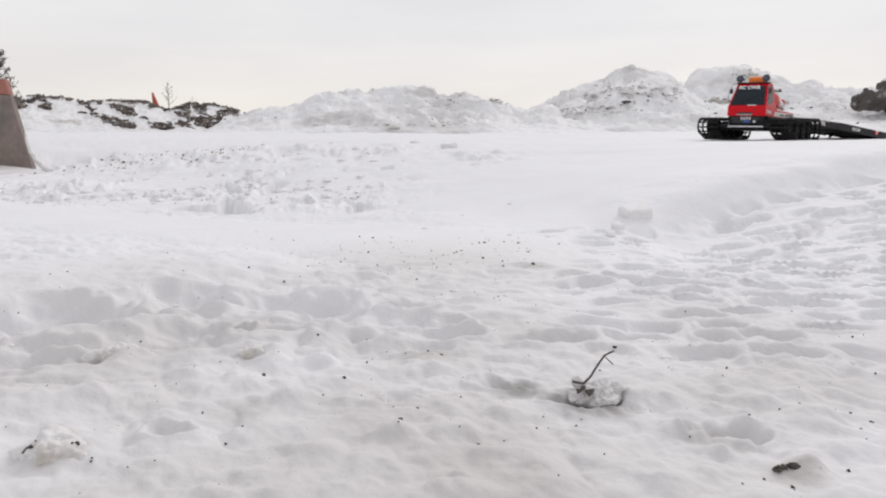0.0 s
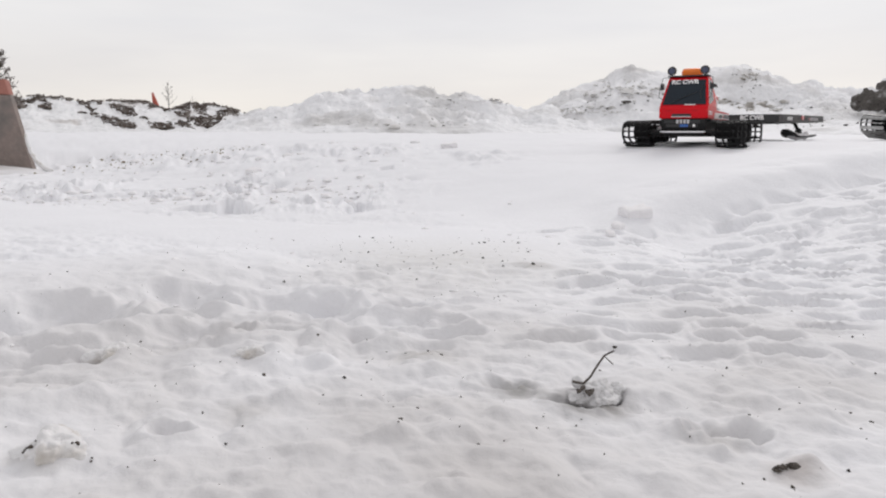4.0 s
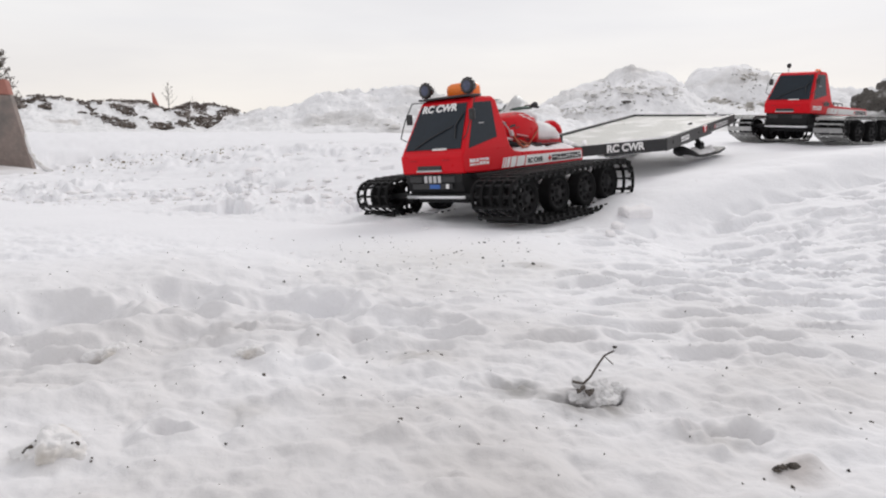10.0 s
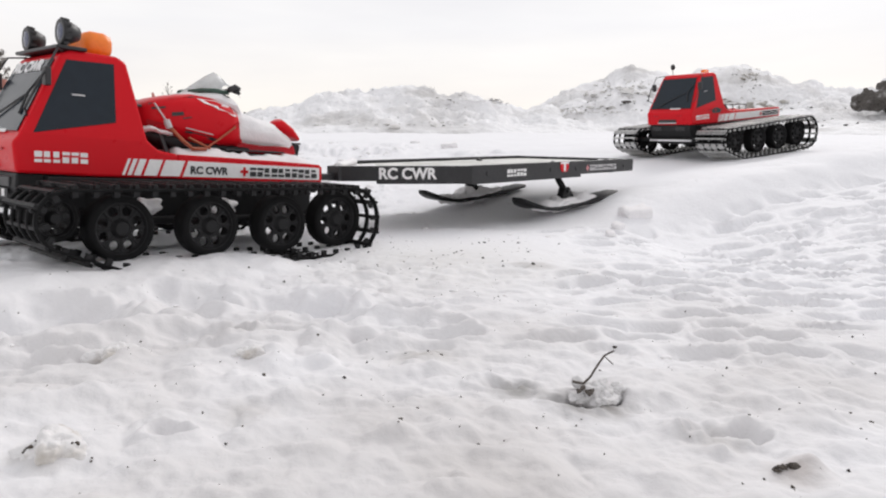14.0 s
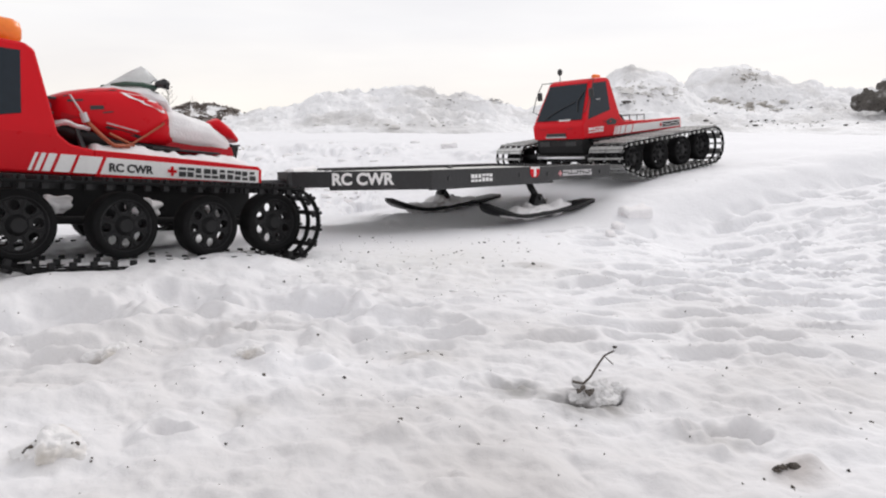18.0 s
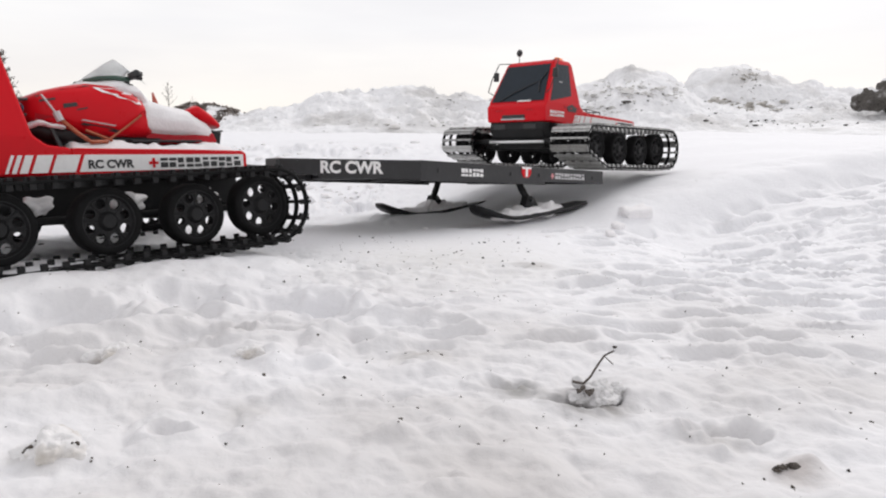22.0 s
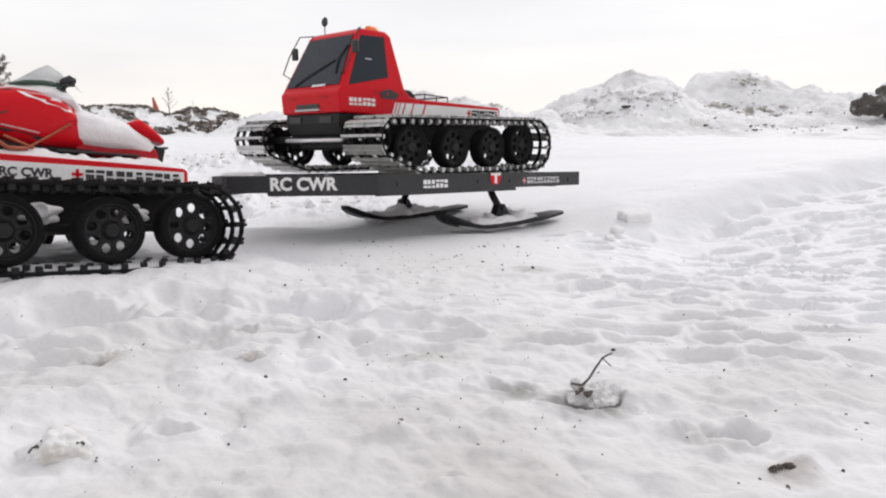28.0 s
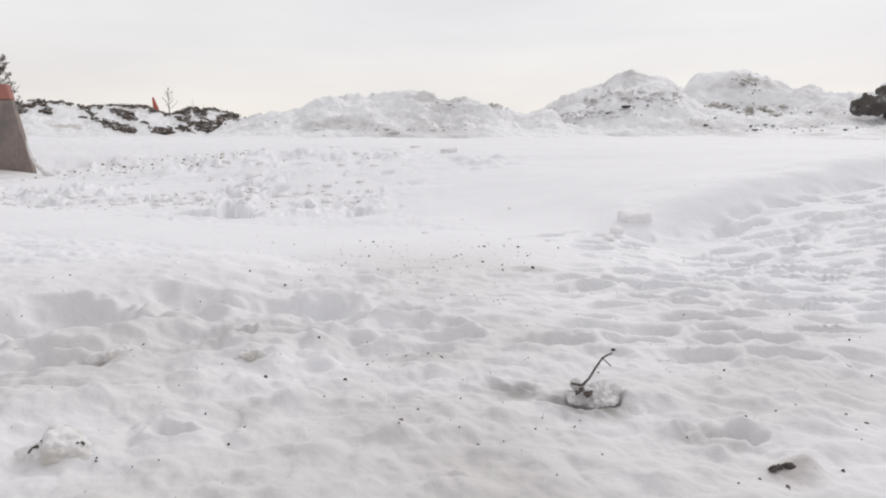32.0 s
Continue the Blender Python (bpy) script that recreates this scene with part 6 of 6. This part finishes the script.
REAR_ROWS = (
    (0, 2.0145, 2.5383, 0.0991, -3.36, -2.33, -141.91),
    (5.5, 1.4143, 2.2171, 0.0991, -3.36, -2.33, -141.91),
    (7, 1.2507, 2.1294, 0.0924, -4.38, -4.54, -141.8),
    (7.5, 1.1984, 2.1045, 0.097, -4.45, -3.41, -142.07),
    (8, 1.1558, 2.0786, 0.0994, -4.03, -2.76, -142.06),
    (8.5, 1.1265, 2.0518, 0.0991, -3.36, -2.33, -141.91),
    (9, 1.1015, 2.028, 0.0981, -2.8, -1.83, -142.08),
    (9.5, 1.0698, 2.0094, 0.0976, -2.3, -1.24, -142.67),
    (10, 1.0293, 1.9906, 0.0977, -1.58, -0.47, -143.4),
    (10.5, 0.9827, 1.9654, 0.0981, -1.03, 0.24, -144.17),
    (11, 0.9341, 1.9312, 0.0978, -0.82, 0.84, -145.37),
    (11.5, 0.8866, 1.8881, 0.0965, -0.26, 1.78, -147.24),
    (12, 0.8385, 1.8418, 0.0943, 0.57, 2.93, -148.81),
    (12.5, 0.7879, 1.7992, 0.0906, 0.84, 3.78, -149.04),
    (13, 0.7384, 1.7627, 0.0863, 0.44, 4.42, -148.64),
    (13.5, 0.692, 1.7311, 0.0826, -0.03, 4.86, -148.3),
    (14, 0.6463, 1.7022, 0.0785, -0.26, 4.82, -147.11),
    (14.5, 0.6011, 1.6739, 0.0736, 0.08, 4.58, -144.58),
    (16.5, 0.4355, 1.5453, 0.0582, -0.06, 4.16, -139.9),
    (17, 0.4032, 1.5143, 0.0544, 0.62, 4.24, -140.01),
    (17.5, 0.3735, 1.4859, 0.0507, 1.29, 4.39, -140.09),
    (18, 0.3458, 1.4627, 0.0478, 1.71, 4.75, -139.67),
    (18.5, 0.3216, 1.4468, 0.0448, 2.34, 5.52, -137.31),
    (19, 0.3045, 1.4383, 0.0428, 2.86, 5.67, -133.14),
    (19.5, 0.2933, 1.4325, 0.043, 2.26, 4.17, -130.06),
    (20, 0.2828, 1.4239, 0.0453, 1.44, 2.04, -129.28),
    (20.5, 0.271, 1.4121, 0.0488, 1.22, 0.48, -129.69),
    (21, 0.2598, 1.3978, 0.0511, 1.21, -0.5, -130.51),
    (21.5, 0.2473, 1.3813, 0.0543, 1.17, -1.57, -131.23),
    (22, 0.2291, 1.3622, 0.0586, 1.08, -2.82, -131.57),
    (22.5, 0.2078, 1.3398, 0.0632, 0.85, -3.16, -131.65),
    (23, 0.1877, 1.3142, 0.0669, 0.28, -2.97, -131.94),
    (23.5, 0.1664, 1.286, 0.0685, -0.36, -3.38, -132.63),
    (24, 0.1393, 1.2543, 0.0702, -0.7, -3.1, -133),
    (24.5, 0.1092, 1.2196, 0.0731, -0.7, -1.58, -133.33),
    (25, 0.0784, 1.1882, 0.0757, -0.28, -0.32, -134.31),
    (25.5, 0.0478, 1.1639, 0.0765, 0.79, 0.28, -135.81),
    (27.5, -0.0149, 1.0918, 0.0764, -0.41, -0.33, -132.19),
    (28, -0.0667, 1.0498, 0.076, 0.66, -0.67, -132.28),
    (28.5, -0.1437, 0.9657, 0.076, 1.36, -2.01, -133.28),
    (29, -0.2348, 0.8538, 0.0832, -1.03, -1.89, -132.97),
    (29.5, -0.3125, 0.7637, 0.081, 1.57, -1.21, -132.33),
    (30, -0.3889, 0.7155, 0.0893, 0.06, -1.54, -136.64),
    (30.5, -0.4635, 0.5808, 0.1074, -1.72, -1.52, -131.6),
    (31, -0.5309, 0.4242, 0.1095, -2.4, -1.59, -129.13),
    (32, -0.6694, 0.1486, 0.1095, -2.4, -1.59, -127.13),
)
TRAILER_ROWS = (
    (0, 1.5251, 2.79, 0.0599, -2.6, -7.81, -155.43),
    (1, 1.4299, 2.6957, 0.0679, -2.38, -7.04, -149.01),
    (2, 1.3107, 2.5974, 0.0715, -1.94, -5.28, -144.85),
    (2.5, 1.245, 2.5465, 0.077, -1.21, -3.5, -144.06),
    (3, 1.1794, 2.4958, 0.0839, -0.56, -1.95, -143.04),
    (3.5, 1.1149, 2.4534, 0.0922, 0.48, -0.72, -138.76),
    (5.5, 0.8788, 2.1769, 0.0896, 2.19, 0.48, -128.15),
    (6, 0.8286, 2.1137, 0.0901, 2.25, 0.86, -126.44),
    (6.5, 0.7803, 2.0511, 0.0857, 2.64, 1.49, -124.97),
    (7, 0.7333, 1.9873, 0.0797, 2.73, 2.2, -123.87),
    (7.5, 0.6868, 1.9226, 0.0754, 2.27, 2.73, -122.95),
    (8, 0.6385, 1.8558, 0.0732, 1.24, 2.96, -122.41),
    (8.5, 0.579, 1.7653, 0.0716, 0.37, 1.92, -126.35),
    (9, 0.5252, 1.6886, 0.0681, -0.89, 2.66, -126.9),
    (9.5, 0.4777, 1.6253, 0.0592, -1.31, 5.14, -127.68),
    (10, 0.4321, 1.5684, 0.0501, -0.87, 7.39, -128.47),
    (10.5, 0.3843, 1.5088, 0.0448, -0.54, 7.83, -129.26),
    (11, 0.3378, 1.4499, 0.0394, -0.1, 7.63, -129.96),
    (11.5, 0.2966, 1.402, 0.0381, 0.1, 6.97, -130.36),
    (12, 0.253, 1.354, 0.0322, 2.67, 6.22, -130.67),
    (12.5, 0.2012, 1.2825, 0.0223, 7.58, 5.14, -131.68),
    (13, 0.1455, 1.2305, 0.0059, 5.46, 2.08, -132.5),
    (13.5, 0.0978, 1.1773, -0.0041, 2.8, -0.23, -133.67),
    (14, 0.0584, 1.1297, -0.0061, -0.03, -0.16, -134.21),
    (14.5, 0.0492, 1.0987, -0.0188, 2.4, -2.36, -137.46),
    (16.5, 0.0067, 1.0713, -0.0128, 1.28, -0.56, -134.12),
    (17, 0.0067, 1.0713, -0.0128, 1.29, -0.57, -134.12),
    (17.5, 0.0067, 1.0713, -0.013, 1.32, -0.6, -134.11),
    (18, 0.0068, 1.071, -0.0135, 1.45, -0.7, -134.12),
    (18.5, 0.0055, 1.0706, -0.0141, 1.7, -0.95, -134.14),
    (19, 0.0011, 1.0653, -0.0141, 2, -1.57, -134.15),
    (19.5, -0.0033, 1.0651, -0.0135, 2.11, -2.4, -134.44),
    (20, -0.0049, 1.0623, -0.0134, 2.37, -2.85, -134.43),
    (20.5, -0.0045, 1.0625, -0.0139, 2.66, -3.06, -134.42),
    (21, -0.0064, 1.059, -0.0132, 2.71, -3.57, -134.2),
    (21.5, -0.0083, 1.0575, -0.0128, 2.82, -4.08, -134.1),
    (22, -0.0078, 1.0593, -0.0133, 2.94, -4.08, -134.21),
    (22.5, -0.0069, 1.0608, -0.0138, 3.06, -3.96, -134.28),
    (23, -0.007, 1.0602, -0.0124, 2.72, -4.07, -134.28),
    (23.5, -0.0071, 1.0606, -0.0106, 2.15, -4.23, -134.42),
    (24, -0.0071, 1.0606, -0.0099, 1.77, -4.05, -134.5),
    (24.5, -0.0059, 1.0618, -0.0122, 2.3, -3.44, -134.52),
    (25, -0.0049, 1.0641, -0.0138, 2.34, -2.7, -134.32),
    (25.5, -0.0043, 1.0667, -0.0145, 1.95, -1.91, -133.88),
    (27.5, -0.0001, 1.0715, -0.0178, 2.09, -1.05, -134.8),
    (28, -0.0548, 1.0038, -0.0133, 1.93, -1.42, -133.83),
    (28.5, -0.1334, 0.9227, -0.0104, 1.64, -2.71, -135.04),
    (29, -0.2265, 0.8201, -0.007, 0.11, -2.63, -135.38),
    (29.5, -0.2993, 0.7222, -0.0071, 2.45, -1.9, -134.25),
    (30, -0.3799, 0.6749, 0.0005, 0.96, -2.28, -138.54),
    (30.5, -0.4526, 0.5431, 0.0177, -0.83, -2.31, -133.47),
    (31, -0.5187, 0.3883, 0.0195, -1.5, -2.4, -131),
    (32, -0.655, 0.115, 0.0195, -1.5, -2.4, -129),
)


# ---- motion ----
def travelled(rows):
    """Metres driven forwards since the start, at each row's time."""
    total, out = 0.0, [(rows[0][0], 0.0)]
    for (ta, ma), (tb, mb) in zip(rows, rows[1:]):
        total += (mb.translation - ma.translation).dot(((ma.to_3x3() + mb.to_3x3()) @ Vector((0.5, 0, 0))))
        out.append((tb, total))
    return np.array(out)


def roll(rows, rolling, cleats, times, ride_from=None):
    d = travelled(rows)
    at = np.interp(times, d[:, 0], d[:, 1])
    if ride_from is not None:
        at = np.minimum(at, np.interp(ride_from, d[:, 0], d[:, 1]))
    for ob, s0, y in cleats:
        walk(ob, [(t, on_belt(s0 + q, y)) for t, q in zip(times, at)])
    for hub, r, s in rolling:
        loc = hub.matrix_basis.translation.copy()
        turn = 180 if s < 0 else 0
        walk(hub, [(t, Matrix.Translation(loc) @ pose(0, 0, 0, 0, math.degrees(q / r), 0) @ pose(0, 0, 0, 0, 0, turn)) for t, q in zip(times, at)])


def motions():
    front = [(t, pose(*p)) for t, *p in FRONT_ROWS]
    rear = [(t, pose(*p)) for t, *p in REAR_ROWS]
    tow = [(t, pose(*p)) for t, *p in TRAILER_ROWS]
    walk(cat_front, front)
    walk(cat_rear, rear)
    walk(trailer, tow)
    for rows, ob, off in ((front, sled, pose(0, 0, 0)),):
        walk(ob, [(t, m @ off) for t, m in rows])
    for s, ski in zip((-1, 1), skis):
        rows = []
        for t, m in tow:
            c = m @ Vector((-0.092, s * 0.100, 0))
            h = m.to_3x3() @ Vector((1, 0, 0))
            a, b = c + h * 0.07, c - h * 0.07
            fall = math.degrees(math.atan2(float(broad(np.float64(a.x), np.float64(a.y)) - broad(np.float64(b.x), np.float64(b.y))), 0.14))
            own = math.degrees(math.asin(h.z))
            drop = float(broad(np.float64(c.x), np.float64(c.y))) + 0.007 - c.z
            rows.append((t, pose(-0.092, s * 0.100, max(-0.006, min(0.014, drop)), 0, -max(-24.0, min(24.0, 0.6 * fall - own)), 0)))
        walk(ski, rows)
    roll(front, rolling_front, cleats_front, np.concatenate([np.arange(0, 27.4, 0.3), np.arange(27.4, 32.05, 0.12)]))
    roll(rear, rolling_rear, cleats_rear, np.arange(0, 32.05, 0.3), 26.5)


motions()
